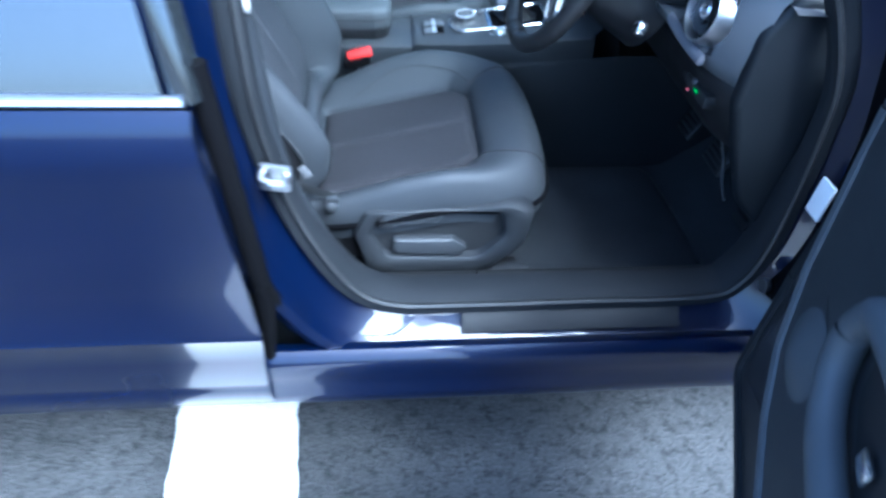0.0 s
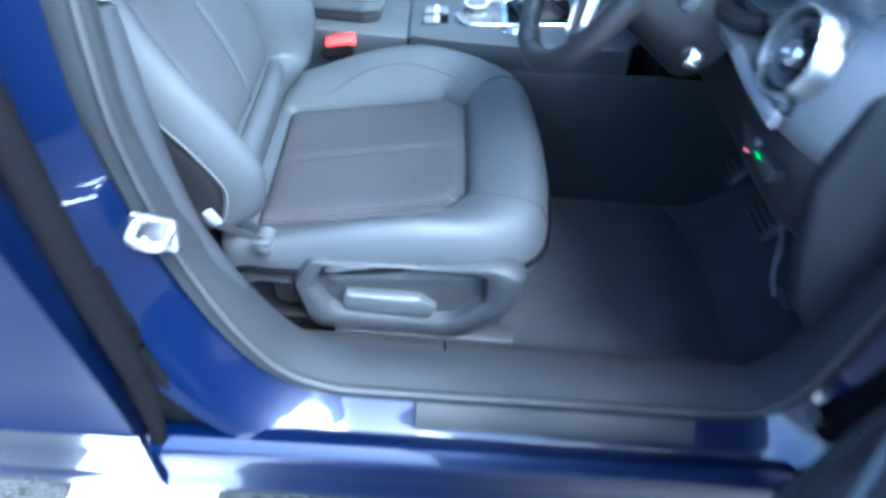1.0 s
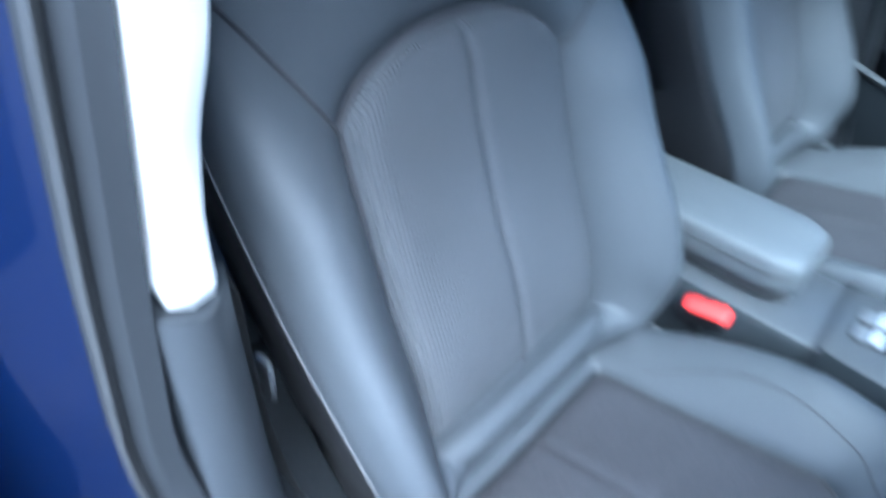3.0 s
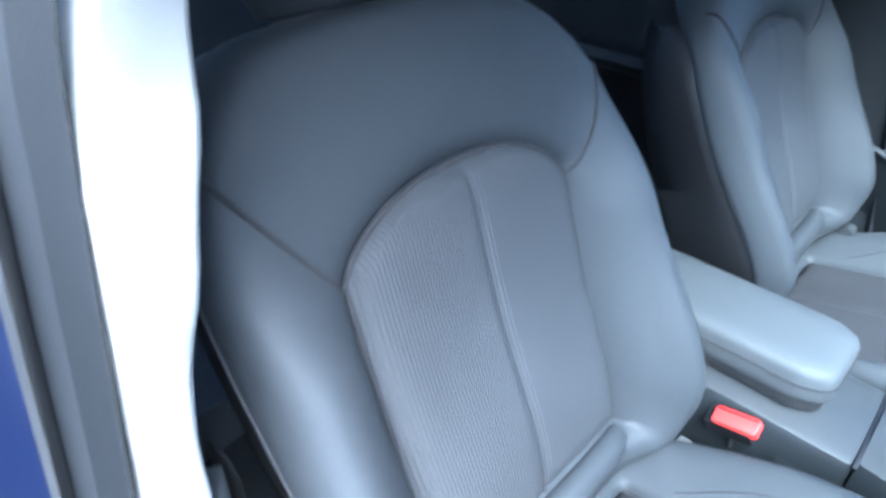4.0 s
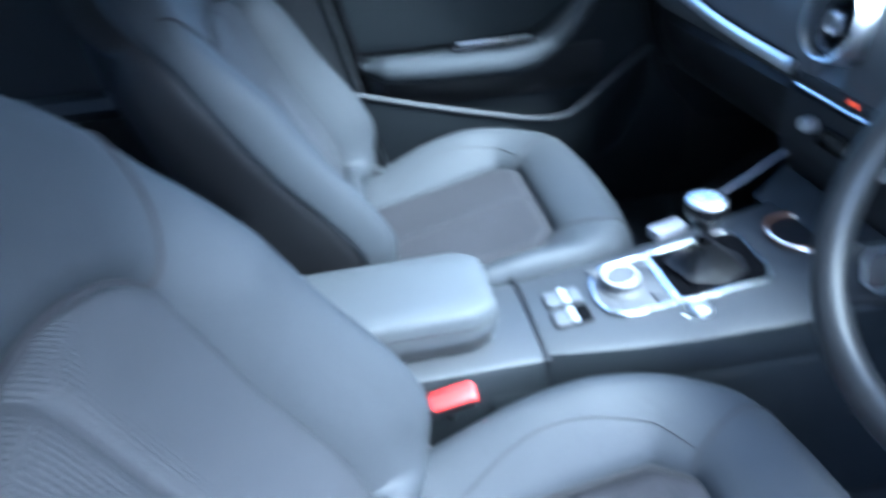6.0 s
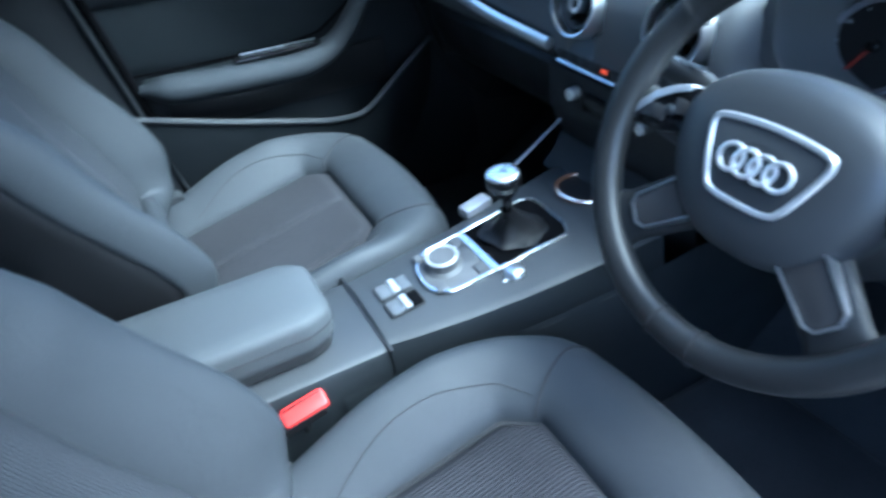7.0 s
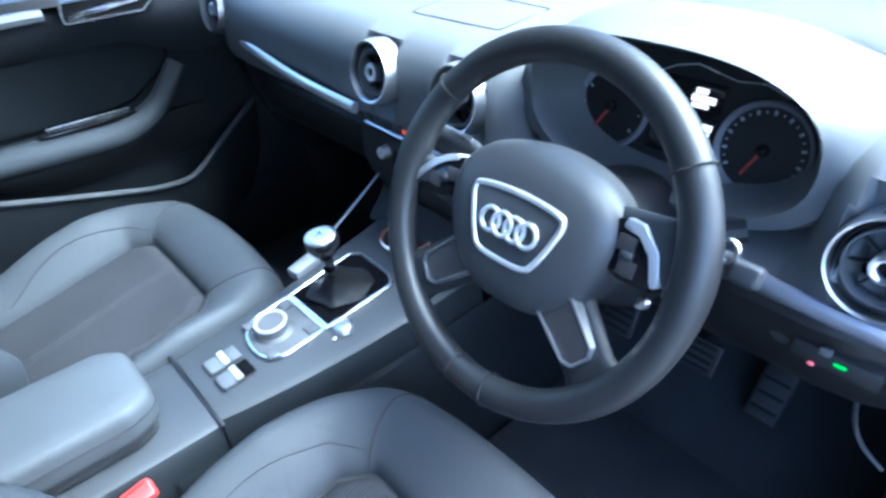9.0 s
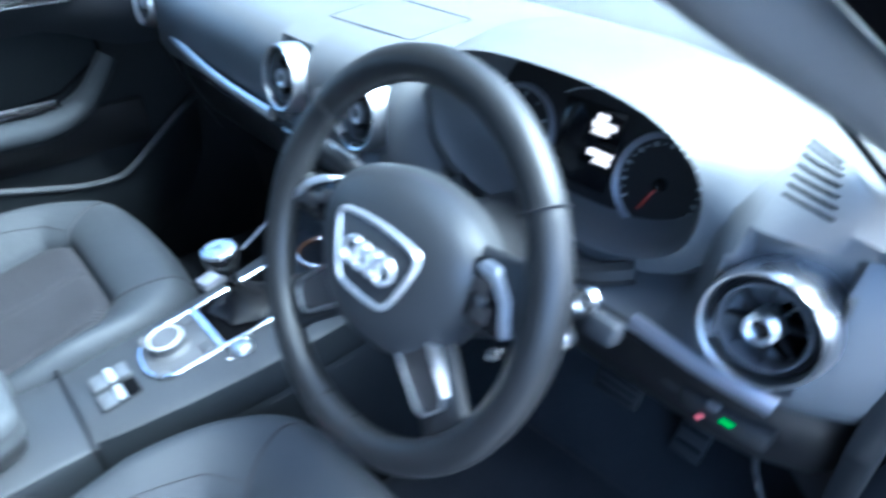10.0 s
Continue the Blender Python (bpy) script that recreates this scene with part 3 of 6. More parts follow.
def rear_door():
    """Closed rear door beside the camera: pressed skin, glass, frame strip."""
    ob = thing("rear_door", "closed deep blue rear car door with a sky-bright window", "car door")
    prof = [(-0.835, 0.272), (-0.852, 0.276), (-0.862, 0.290), (-0.8645, 0.332), (-0.8625, 0.338), (-0.866, 0.350), (-0.871, 0.42), (-0.878, 0.482), (-0.884, 0.490), (-0.880, 0.50), (-0.886, 0.60), (-0.892, 0.72), (-0.896, 0.80),
            (-0.900, 0.824), (-0.899, 0.832), (-0.8965, 0.868), (-0.882, 0.888)]
    rows = [[(x + (0.012 * smoothstep(0.35, 0.5, z) - 0.014 * smoothstep(0.5, 0.9, z) if x > -0.02 else 0), y, z) for y, z in prof] for x in (-1.02, -0.8, -0.6, -0.4, -0.2, -0.05, -0.012, 0.0)]
    rows.append([(x - 0.004, y + 0.012, z) for x, y, z in rows[-1]])
    rows.append([(x - 0.02, y + 0.06, z) for x, y, z in rows[-2]])
    part("skin", loft(rows), PAINT, ob)
    part("waist_strip", tube([(-1.0, -0.868, 0.893), (-0.5, -0.870, 0.893), (-0.012, -0.868, 0.890)], 0.009, 8, flat=0.8), SATIN, ob, "bright strip under the window")
    part("pane", loft([[(x, y, z) for x in (-0.95, -0.5, -0.035 - 0.12 * (z - 0.89))] for y, z in ((-0.862, 0.89), (-0.815, 1.04), (-0.745, 1.20), (-0.675, 1.33))]), TINTED, ob, "dark tinted pane mirroring the sky")
    part("frame_post", loft([[(x0 - 0.12 * (z - 0.89), y + dy, z) for x0, dy in ((-0.026, -0.004), (-0.020, -0.009), (-0.002, -0.009), (0.004, 0.0), (0.002, 0.03))]
                             for y, z in ((-0.858, 0.885), (-0.815, 1.04), (-0.745, 1.20), (-0.675, 1.33))]), TINTED, ob, "gloss black window post")
    part("frame_top", tube([(-0.95, -0.665, 1.335), (-0.5, -0.66, 1.345), (-0.05, -0.66, 1.335)], 0.02, 8), PAINT, ob)
    part("inner_panel", loft([[(x, y, z) for y, z in ((-0.74, 0.34), (-0.72, 0.5), (-0.72, 0.75), (-0.74, 0.88), (-0.80, 0.89))] for x in (-1.0, -0.5, -0.12)]), PLASTIC, ob)
    part("edge_seal", tube(smooth_path([(0.006, -0.838, 0.385), (0.020, -0.846, 0.55), (0.012, -0.848, 0.75), (-0.002, -0.835, 0.92)], 6), [0.007, 0.009, 0.011, 0.012, 0.013] + [0.0145] * 14, 14), MATT_BLACK, ob, "black rubber edge of the door gap")
    part("gap_gaiter", tube(smooth_path([(0.006, -0.815, 0.70), (0.017, -0.822, 0.63), (0.014, -0.818, 0.575), (0.030, -0.822, 0.52), (0.040, -0.818, 0.47)], 5), [0.006] * 5 + [0.009] * 5 + [0.008] * 5 + [0.009] * 6, 10), MATT_BLACK, ob, "grey rubber gaiter in the door gap", smooth=60)
    return ob


rear_door()


def front_door():
    """The open front door, built closed at its hinge and swung out."""
    hinge = pose(0.905, -0.885, 0, 0, 0, 67)
    ob = thing("front_door", "front car door standing wide open, dark grey inner panel", "car door", at=hinge)
    # local x runs backwards from the hinge as negative values, y inwards
    L = -1.02
    skin = [[(x, y, z) for y, z in ((0.02, 0.335), (-0.02, 0.36), (-0.035, 0.49), (-0.05, 0.72), (-0.055, 0.83), (-0.035, 0.885), (-0.01, 0.90))] for x in (0.0, -0.3, -0.7, L)]
    part("skin", loft(skin), PAINT, ob)
    inner = rounded([(-0.01, 0.345), (L + 0.02, 0.345), (L + 0.06, 0.60), (L, 0.90), (-0.02, 0.90), (0.0, 0.6)], [0.06, 0.14, 0.1, 0.02, 0.02, 0.1], 5)
    rows = []
    for d, y in ((0.0, -0.01), (0.0, 0.07), (-0.03, 0.082), (-0.05, 0.082)):
        rows.append([Vector((p.x, y, p.y)) for p in grown(inner, d)])
    part("inner_frame", loft(rows, False, True, True), PLASTIC, ob)
    part("frame_seal", tube([Vector((p.x, 0.080, p.y)) for p in grown(inner, -0.022)], 0.011, 8, True), RUBBER, ob)
    card = rounded([(-0.015, 0.90), (-0.075, 0.66), (-0.135, 0.555), (-0.225, 0.495), (-0.36, 0.455), (L + 0.12, 0.43), (L + 0.07, 0.62), (L + 0.06, 0.90)], [0.02, 0.08, 0.08, 0.1, 0.1, 0.08, 0.08, 0.02], 6)
    rows = []
    for d, y in ((0.0, 0.070), (0.0, 0.086), (-0.008, 0.094), (-0.04, 0.096), (-0.10, 0.094)):
        rows.append([Vector((p.x, y, p.y)) for p in grown(card, d)])
    part("door_card", loft(rows, False, True, True), GREY_TRIM, ob, "dark grey grained plastic door panel")
    part("card_lip", tube([Vector((p.x, 0.090, p.y)) for p in grown(card, -0.002)], 0.011, 8, True), DOOR_RIM, ob, "slim grey edge of the door panel")
    swell = [[Vector((-0.205 + 0.080 * s * math.cos(a), 0.0925 + 0.020 * (1 - s * s) ** 2, 0.625 + 0.070 * s * math.sin(a))) for a in np.linspace(0, math.tau, 28, endpoint=False)] for s in (1.0, 0.85, 0.6, 0.3, 0.02)]
    part("speaker_swell", loft(swell, False, True, True), DOOR_RIM, ob, "smooth grey swelling over the speaker", smooth=60)
    rim = smooth_path([(-0.95, 0.115, 0.64), (-0.62, 0.117, 0.662), (-0.444, 0.117, 0.686), (-0.374, 0.117, 0.698), (-0.325, 0.116, 0.726), (-0.303, 0.115, 0.766), (-0.310, 0.114, 0.800), (-0.340, 0.114, 0.824), (-0.50, 0.114, 0.845)], 7)
    part("grip", tube(rim, 0.019, 12), DOOR_RIM, ob, "rounded grey pull rim", smooth=60)
    part("grip_hollow", slab(rounded([(-0.92, 0.66), (-0.46, 0.690), (-0.350, 0.735), (-0.330, 0.79), (-0.38, 0.825), (-0.92, 0.835)], 0.03, 5), 0.004, 0, axes((0, 0.0955, 0), Vector((1, 0, 0)), Vector((0, 0, 1)), Vector((0, 1, 0)))), BLACK, ob)
    part("latch_badge", box((0.030, 0.008, 0.022), 0.004, at=(-0.435, 0.106, 0.735)), CHROME, ob, "bright chrome latch")
    part("pull_handle", tube([(-0.58, 0.14, 0.855), (-0.72, 0.145, 0.85)], 0.010, 8, flat=0.6), CHROME, ob)
    part("pane", loft([[(x, y, z) for x in (L + 0.02, -0.5, -0.12 - 0.9 * (z - 0.9))] for y, z in ((0.02, 0.90), (0.06, 1.04), (0.13, 1.20), (0.19, 1.32))]), CLEAR_GLASS, ob)
    part("window_frame", tube(smooth_path([(-0.06, 0.03, 0.90), (-0.22, 0.08, 1.06), (-0.45, 0.14, 1.22), (-0.70, 0.19, 1.32), (-0.95, 0.19, 1.325), (-1.0, 0.12, 1.15), (-1.02, 0.03, 0.90)], 6), 0.022, 8), GLOSS_BLACK, ob)
    return ob


front_door()


def far_door():
    """Closed front door across the cabin, seen from inside."""
    ob = thing("passenger_door", "closed passenger door, black panel with padded armrest and chrome handle", "car door")
    low = [(0.76, 0.235), (0.735, 0.36), (0.738, 0.50), (0.742, 0.62), (0.745, 0.75), (0.745, 0.80), (0.744, 0.872)]
    high = [(0.742, 0.868), (0.733, 0.880), (0.727, 0.905), (0.734, 0.935), (0.76, 0.955), (0.80, 0.96)]
    part("door_card", loft([[(x, y, z) for y, z in low] for x in np.linspace(0.0, 0.90, 12)]), DOOR_CARD, ob, "black grained plastic door panel")
    part("upper_padding", loft([[(x, y - 0.012 * smoothstep(0.50, 0.75, x), z - 0.050 * smoothstep(0.50, 0.66, x) * (1 - k / 5)) for k, (y, z) in enumerate(high)] for x in np.linspace(0.0, 0.90, 24)]), DOOR_SOFT, ob, "dark slate padded upper door")
    insert = rounded([(0.06, 0.735), (0.40, 0.730), (0.50, 0.745), (0.60, 0.81), (0.585, 0.862), (0.44, 0.882), (0.04, 0.884)], 0.03, 5)
    part("door_card_insert", slab(insert, 0.008, 0.006, axes((0, 0.750, 0), Vector((1, 0, 0)), Vector((0, 0, 1)), Vector((0, -1, 0)))), DOOR_CLOTH, ob, "near-black cloth panel insert")
    part("insert_gap", tube([Vector((p.x, 0.7425, p.y)) for p in insert], 0.0026, 6, True), MATT_BLACK, ob, "dark joint round the cloth insert")
    arm = smooth_path([(0.105, 0.722, 0.713), (0.13, 0.712, 0.710), (0.20, 0.702, 0.704), (0.36, 0.700, 0.698), (0.455, 0.700, 0.700), (0.535, 0.704, 0.735), (0.602, 0.716, 0.808)], 8)
    swell = [(0.36 - 0.11 * smoothstep(0.44, 0.60, q.x)) * 0.1 * (0.30 + 0.70 * smoothstep(0.100, 0.165, q.x)) for q in arm]
    part("armrest", tube(arm, swell, 16, flat=0.80), DOOR_SOFT, ob, "padded dark slate armrest with upswept grip", smooth=60)
    part("armrest_shelf", slab(rounded([(0.12, 0.728), (0.12, 0.700), (0.50, 0.700), (0.52, 0.728)], 0.008, 3), 0.006, 0.002, Matrix.Translation((0, 0.012, 0.720))), DOOR_CARD, ob)
    part("switch_panel", box((0.20, 0.03, 0.006), 0.002, at=(0.40, 0.706, 0.7335)), GLOSS_BLACK, ob)
    part("switch_strip", box((0.165, 0.004, 0.003), 0.001, at=(0.400, 0.722, 0.7385)), SATIN, ob, "thin bright strip")
    part("window_switch", box((0.03, 0.014, 0.008), 0.003, at=(0.425, 0.704, 0.7385)), PLASTIC, ob)
    rim = smooth_path([(-0.03, 0.678, 0.702), (0.074, 0.672, 0.676), (0.238, 0.664, 0.630), (0.40, 0.660, 0.588), (0.472, 0.660, 0.571), (0.541, 0.662, 0.567), (0.585, 0.666, 0.586), (0.625, 0.672, 0.613), (0.70, 0.686, 0.660), (0.76, 0.712, 0.686)], 8)
    part("pocket_rim", tube(rim, 0.0068, 8), GREY_TRIM, ob, "grey rim of the door pocket")
    part("pocket_wall", loft([[p + Vector((0, dy, dz)) for dy, dz in ((0.0, 0), (0.004, -0.05), (0.02, -0.12), (0.045, -0.22))] for p in rim]), DOOR_CARD, ob)
    part("pocket_hollow", box((0.5, 0.01, 0.10), 0.004, at=(0.40, 0.734, 0.655)), BLACK, ob)
    h = rounded([(0.414, 0.918), (0.572, 0.918), (0.622, 0.958), (0.420, 0.964)], 0.014, 4)
    H = axes((0, 0.7345, 0), Vector((1, 0, 0)), Vector((0, 0, 1)), Vector((0, -1, 0)))
    part("handle_surround", frame_bm(h, grown(h, -0.007), 0.008, H), CHROME, ob, "bright chrome handle surround")
    part("handle_cup", slab(grown(h, -0.007), 0.003, 0, H), BLACK, ob)
    part("door_handle", tube(smooth_path([(0.435, 0.728, 0.929), (0.455, 0.716, 0.936), (0.515, 0.714, 0.941), (0.568, 0.722, 0.944)], 5), [0.013] * 11 + [0.009] * 5, 8, flat=0.6), CHROME, ob, "bright chrome door lever")
    part("top_strip", tube(smooth_path([(-0.02, 0.742, 0.935), (0.2, 0.740, 0.940), (0.33, 0.740, 0.944), (0.39, 0.742, 0.944)], 5), 0.014, 8), SATIN, ob, "satin metal inlay strip")
    part("sill_cap", loft([[(x, y, z) for y, z in ((0.735, 0.955), (0.745, 0.972), (0.78, 0.975), (0.80, 0.965))] for x in (-0.02, 0.4, 0.9)]), DASH_SOFT, ob)
    part("skin", loft([[(x, y, z) for y, z in ((0.85, 0.33), (0.88, 0.5), (0.893, 0.72), (0.895, 0.83), (0.87, 0.90), (0.80, 0.965))] for x in (-0.02, 0.3, 0.6, 0.90)]), PAINT, ob)
    part("pane", loft([[(x, y, z) for x in (-0.02, 0.4, 0.88 - 1.2 * (z - 0.965))] for y, z in ((0.79, 0.965), (0.75, 1.07), (0.68, 1.22), (0.62, 1.34))]), PRIVACY_GLASS, ob)
    return ob


far_door()


def far_rear_door():
    ob = thing("rear_passenger_door", "closed rear door, dark panel in shade", "car door")
    prof = [(0.76, 0.235), (0.735, 0.36), (0.735, 0.62), (0.72, 0.70), (0.735, 0.76), (0.735, 0.88), (0.75, 0.94), (0.80, 0.96)]
    part("door_card", loft([[(x, y, z) for y, z in prof] for x in (-1.0, -0.6, -0.03)]), PLASTIC_LOW, ob)
    part("armrest", tube([(-0.8, 0.70, 0.71), (-0.4, 0.695, 0.71), (-0.2, 0.70, 0.71)], 0.03, 8), PLASTIC, ob)
    part("skin", loft([[(x, y, z) for y, z in ((0.85, 0.33), (0.88, 0.5), (0.893, 0.72), (0.895, 0.83), (0.87, 0.90), (0.80, 0.965))] for x in (-1.02, -0.5, -0.025)]), PAINT, ob)
    part("pane", loft([[(x, y, z) for x in (-1.0, -0.5, -0.03)] for y, z in ((0.79, 0.965), (0.75, 1.07), (0.68, 1.22), (0.62, 1.34))]), PRIVACY_GLASS, ob)


far_rear_door()


def rear_bench():
    ob = thing("rear_seat", "dark grey leather rear bench in shade", "seat")
    part("cushion", loft([[(x, y, z - 0.02 * (abs(y) / 0.6) ** 4) for x, z in ((-0.40, 0.34), (-0.385, 0.45), (-0.42, 0.50), (-0.6, 0.49), (-0.85, 0.46))] for y in np.linspace(-0.64, 0.64, 13)]), LEATHER, ob)
    part("backrest", loft([[(x + 0.02 * math.cos(y * 9), y, z) for x, z in ((-0.80, 0.45), (-0.83, 0.55), (-0.93, 0.80), (-0.99, 0.93), (-1.02, 0.955), (-1.08, 0.94), (-1.05, 0.5))] for y in np.linspace(-0.62, 0.62, 17)]), LEATHER, ob)
    for y in (-0.4, 0.4):
        part("headrest", box((0.10, 0.27, 0.14), 0.04, 4, at=(-1.05, y, 1.02)), LEATHER, ob)


rear_bench()


# ---- seats ----
def ringed(inner, outer, centre, prof, amp, count=240, soft=0.0):
    """Padding between an inner and an outer outline: prof gives (share, height); amp(a) scales heights above the base."""
    A, B = polar(inner, centre, count), polar(outer, centre, count)
    rows = []
    for s, h in prof:
        row = []
        for k in range(count):
            a = k * math.tau / count
            p = A[k].lerp(B[k], s)
            hh = h * amp(a) if h > 0 else h
            row.append(Vector((p.x, p.y, hh)))
        rows.append(row)
    return rows


def pad(width, y0, y1, nx=48, ny=60, crown=0.006, groove=0.0045, bulge=None):
    """A fabric panel with a seam down its middle; width(y) is its half width."""
    rows = []
    for j in range(ny + 1):
        y = y0 + (y1 - y0) * j / ny
        w = width(y)
        row = []
        for i in range(nx + 1):
            u = -1 + 2 * i / nx
            u = math.copysign(abs(u) ** 1.4, u)
            x = u * w
            edge = min(1 - abs(u), (j / ny) * 2.2 + 0.02, (1 - j / ny) * 2.2 + 0.02)
            z = crown * min(1, edge * 5) - groove * math.exp(-(x / 0.0070) ** 2) - 0.015 * (1 - smoothstep(0, 0.12, edge))
            row.append((x, y, z + (bulge(y) if bulge else 0.0)))
        rows.append(row)
    return loft(rows)


def car_seat(name, label, yc, outside):
    """A front seat. outside is -1 or +1: the side of its levers in world y."""
    ob = thing(name, label, "car seat", "front seats", pose(0, yc, 0))
    tilt = radians(13)
    cy, cn = Vector((math.cos(tilt), 0, math.sin(tilt))), Vector((-math.sin(tilt), 0, math.cos(tilt)))
    C = axes((0.068, 0, 0.474), Vector((0, -1, 0)), cy, cn)
    ins = rounded([(-0.155, 0.0), (0.155, 0.0), (0.152, 0.286), (0.118, 0.325), (-0.118, 0.325), (-0.152, 0.286)], [0.012, 0.012, 0.02, 0.02, 0.02, 0.02], 5)
    out = smooth_path([(x, y, 0) for x, y in ((-0.20, -0.045), (0.0, -0.047), (0.20, -0.045), (0.240, 0.02), (0.256, 0.14), (0.257, 0.27), (0.236, 0.375), (0.172, 0.442), (0.0, 0.460), (-0.172, 0.442), (-0.236, 0.375), (-0.257, 0.27), (-0.256, 0.14), (-0.240, 0.02))], 8, True)

    count = 240
    A, B = polar(ins, (0, 0.16), count), polar(out, (0, 0.16), count)
    SIDE = [(-0.04, -0.022), (0.0, -0.018), (0.025, -0.009), (0.06, 0.02), (0.13, 0.16), (0.25, 0.36), (0.40, 0.60), (0.55, 0.81), (0.70, 0.96), (0.80, 1.0), (0.88, 0.93), (0.95, 0.70), (1.0, 0.28), (1.0, -0.05), (0.985, -0.12), (0.95, -0.20), (0.93, -0.5)]
    FRONT = [(-0.04, -0.022), (0.0, -0.018), (0.025, -0.009), (0.06, 0.000), (0.13, 0.009), (0.25, 0.015), (0.40, 0.019), (0.55, 0.020), (0.70, 0.018), (0.80, 0.013), (0.88, 0.004), (0.95, -0.014), (1.0, -0.046), (1.0, -0.080), (0.985, -0.092), (0.95, -0.10), (0.93, -0.12)]
    REAR = [(s0, min(h0, 0.004)) for s0, h0 in FRONT]

    def on(k, i):
        """The cushion's surface at step k round its outline (may be a fraction) and profile row i."""
        k0 = int(math.floor(k))
        f = k - k0
        pa, pb = A[k0 % count].lerp(A[(k0 + 1) % count], f), B[k0 % count].lerp(B[(k0 + 1) % count], f)
        i0 = min(int(i), len(SIDE) - 2)
        g = i - i0
        s0 = SIDE[i0][0] + (SIDE[i0 + 1][0] - SIDE[i0][0]) * g
        hs, hf, hr = (q[i0][1] + (q[i0 + 1][1] - q[i0][1]) * g for q in (SIDE, FRONT, REAR))
        p = pa.lerp(pb, s0)
        crest = 0.038 + 0.024 * smoothstep(0.0, 0.20, p.y) - 0.010 * smoothstep(0.30, 0.45, p.y)
        hs = hs if i < 2.5 else hs * (crest if hs > 0 else 0.09)
        a = math.sin(k * math.tau / count)
        wf, wr = smoothstep(0.30, 0.97, a), smoothstep(-0.55, -0.85, a)
        return Vector((p.x, p.y, (1 - wf - wr) * hs + wf * hf + wr * hr))
    part("cushion", loft([[on(k, i) for k in range(count)] for i in range(len(SIDE))], False, True), LEATHER, ob, "dark grey leather cushion with raised sides", C, 60)
    part("cushion_insert", pad(lambda y: 0.155 - 0.003 * smoothstep(0, 0.29, y) - 0.034 * max(0.0, y - 0.286) / 0.039, -0.004, 0.328), CUSHION_FABRIC, ob, "charcoal woven fabric insert", C, 60)
    part("insert_seam", tube([Vector((p.x, p.y, -0.0135)) for p in ins], 0.0048, 6, True), SEAM, ob, m=C)
    part("centre_seam", tube([Vector((0, y, -0.0002)) for y in np.linspace(0.01, 0.315, 12)], 0.0022, 5), SEAM, ob, m=C)
    lift = Vector((0, 0, 0.0008))
    for k, drift in ((35, 7), (85, -7)):
        part("seam", tube([on(k + drift * s * s, 2.5 + 9.5 * s) + lift for s in np.linspace(0, 1, 26)], 0.0016, 6), SEAM, ob, m=C)
    for k0, k1 in ((-22, 36), (84, 142)):
        part("seam", tube([on(k, 4.2 + 2.4 * math.sin(math.pi * (k - k0) / (k1 - k0))) + lift for k in range(k0 + 2, k1 - 1)], 0.0009, 5), SEAM, ob, m=C)
    part("base_gap", tube([on(k, 13.7) for k in range(count)], 0.0070, 6, True), MATT_BLACK, ob, m=C)
    # small wear crease rolls at the back of the cushion
    part("rear_roll", tube([C @ Vector((x, -0.024, 0.000 - 0.010 * (x / 0.16) ** 4)) for x in np.linspace(-0.165, 0.165, 14)], [0.009] + [0.017] * 12 + [0.009], 10, up=(1, 0, 0.2)), LEATHER, ob)

    rec = radians(20)
    by, bn = Vector((-math.sin(rec), 0, math.cos(rec))), Vector((math.cos(rec), 0, math.sin(rec)))
    B0 = axes((0.062, -0.008 if outside < 0 else 0.0, 0.510), Vector((0, 1, 0)), by, bn)
    # backrest insert with an arched top, in local x (across) and y (up)

    def arch(x):
        return 0.400 + 0.063 * max(0.0, 1 - (x / 0.150) ** 2) ** 0.65
    bins = [(-0.150, 0.085), (0.150, 0.085)] + [(x, arch(x)) for x in np.linspace(0.148, -0.148, 25)]
    bout = smooth_path([(x, y, 0) for x, y in [(-0.180, 0.010), (0.180, 0.010), (0.238, 0.10), (0.256, 0.34), (0.238, 0.472), (0.168, 0.566), (0.07, 0.604), (-0.09, 0.610), (-0.190, 0.590), (-0.250, 0.495), (-0.256, 0.34), (-0.238, 0.10)]], 8, True)

    if outside > 0:
        bout = [Vector((-p.x, p.y, p.z)) for p in reversed(bout)]

    def bamp(a):
        s = math.sin(a)
        side = 1.0 - 0.75 * smoothstep(0.35, 0.8, s)
        return side * (1 - 0.75 * smoothstep(-0.75, -0.95, s)) if s < 0 else side
    bprof = [(-0.04, -0.022), (0.0, -0.019), (0.03, -0.014), (0.08, -0.002), (0.17, 0.016), (0.30, 0.032), (0.45, 0.040), (0.60, 0.042), (0.72, 0.037), (0.82, 0.027), (0.90, 0.013),
             (0.955, -0.004), (0.985, -0.016), (0.985, -0.024), (0.95, -0.028)]
    c = (0, 0.27)

    def lumbar(y):
        return 0.016 * math.exp(-((y - 0.16) / 0.10) ** 2)

    def reach(p, s):
        """How far the side padding comes forward, most near the cushion."""
        w = smoothstep(0.13, 0.20, abs(p.x)) * smoothstep(0.55, 0.45, p.y)
        return w * max(0.0, 0.066 - 0.150 * (p.y - 0.026)) * smoothstep(0.25, 0.9, s) * (0.25 + 0.75 * smoothstep(0.02, 0.12, p.y))

    def deep(p, h):
        """The crown runs further back than the sides, and the lower middle bulges forward."""
        return (h if h > 0 else h * (1 + 1.5 * smoothstep(0.44, 0.56, p.y))) + lumbar(p.y)

    def padded():
        rows = []
        for (s, h), row in zip(bprof, ringed(bins, bout, c, bprof, bamp)):
            rows.append([Vector((p.x, p.y, deep(p, p.z) + reach(p, s))) for p in row])
        return rows
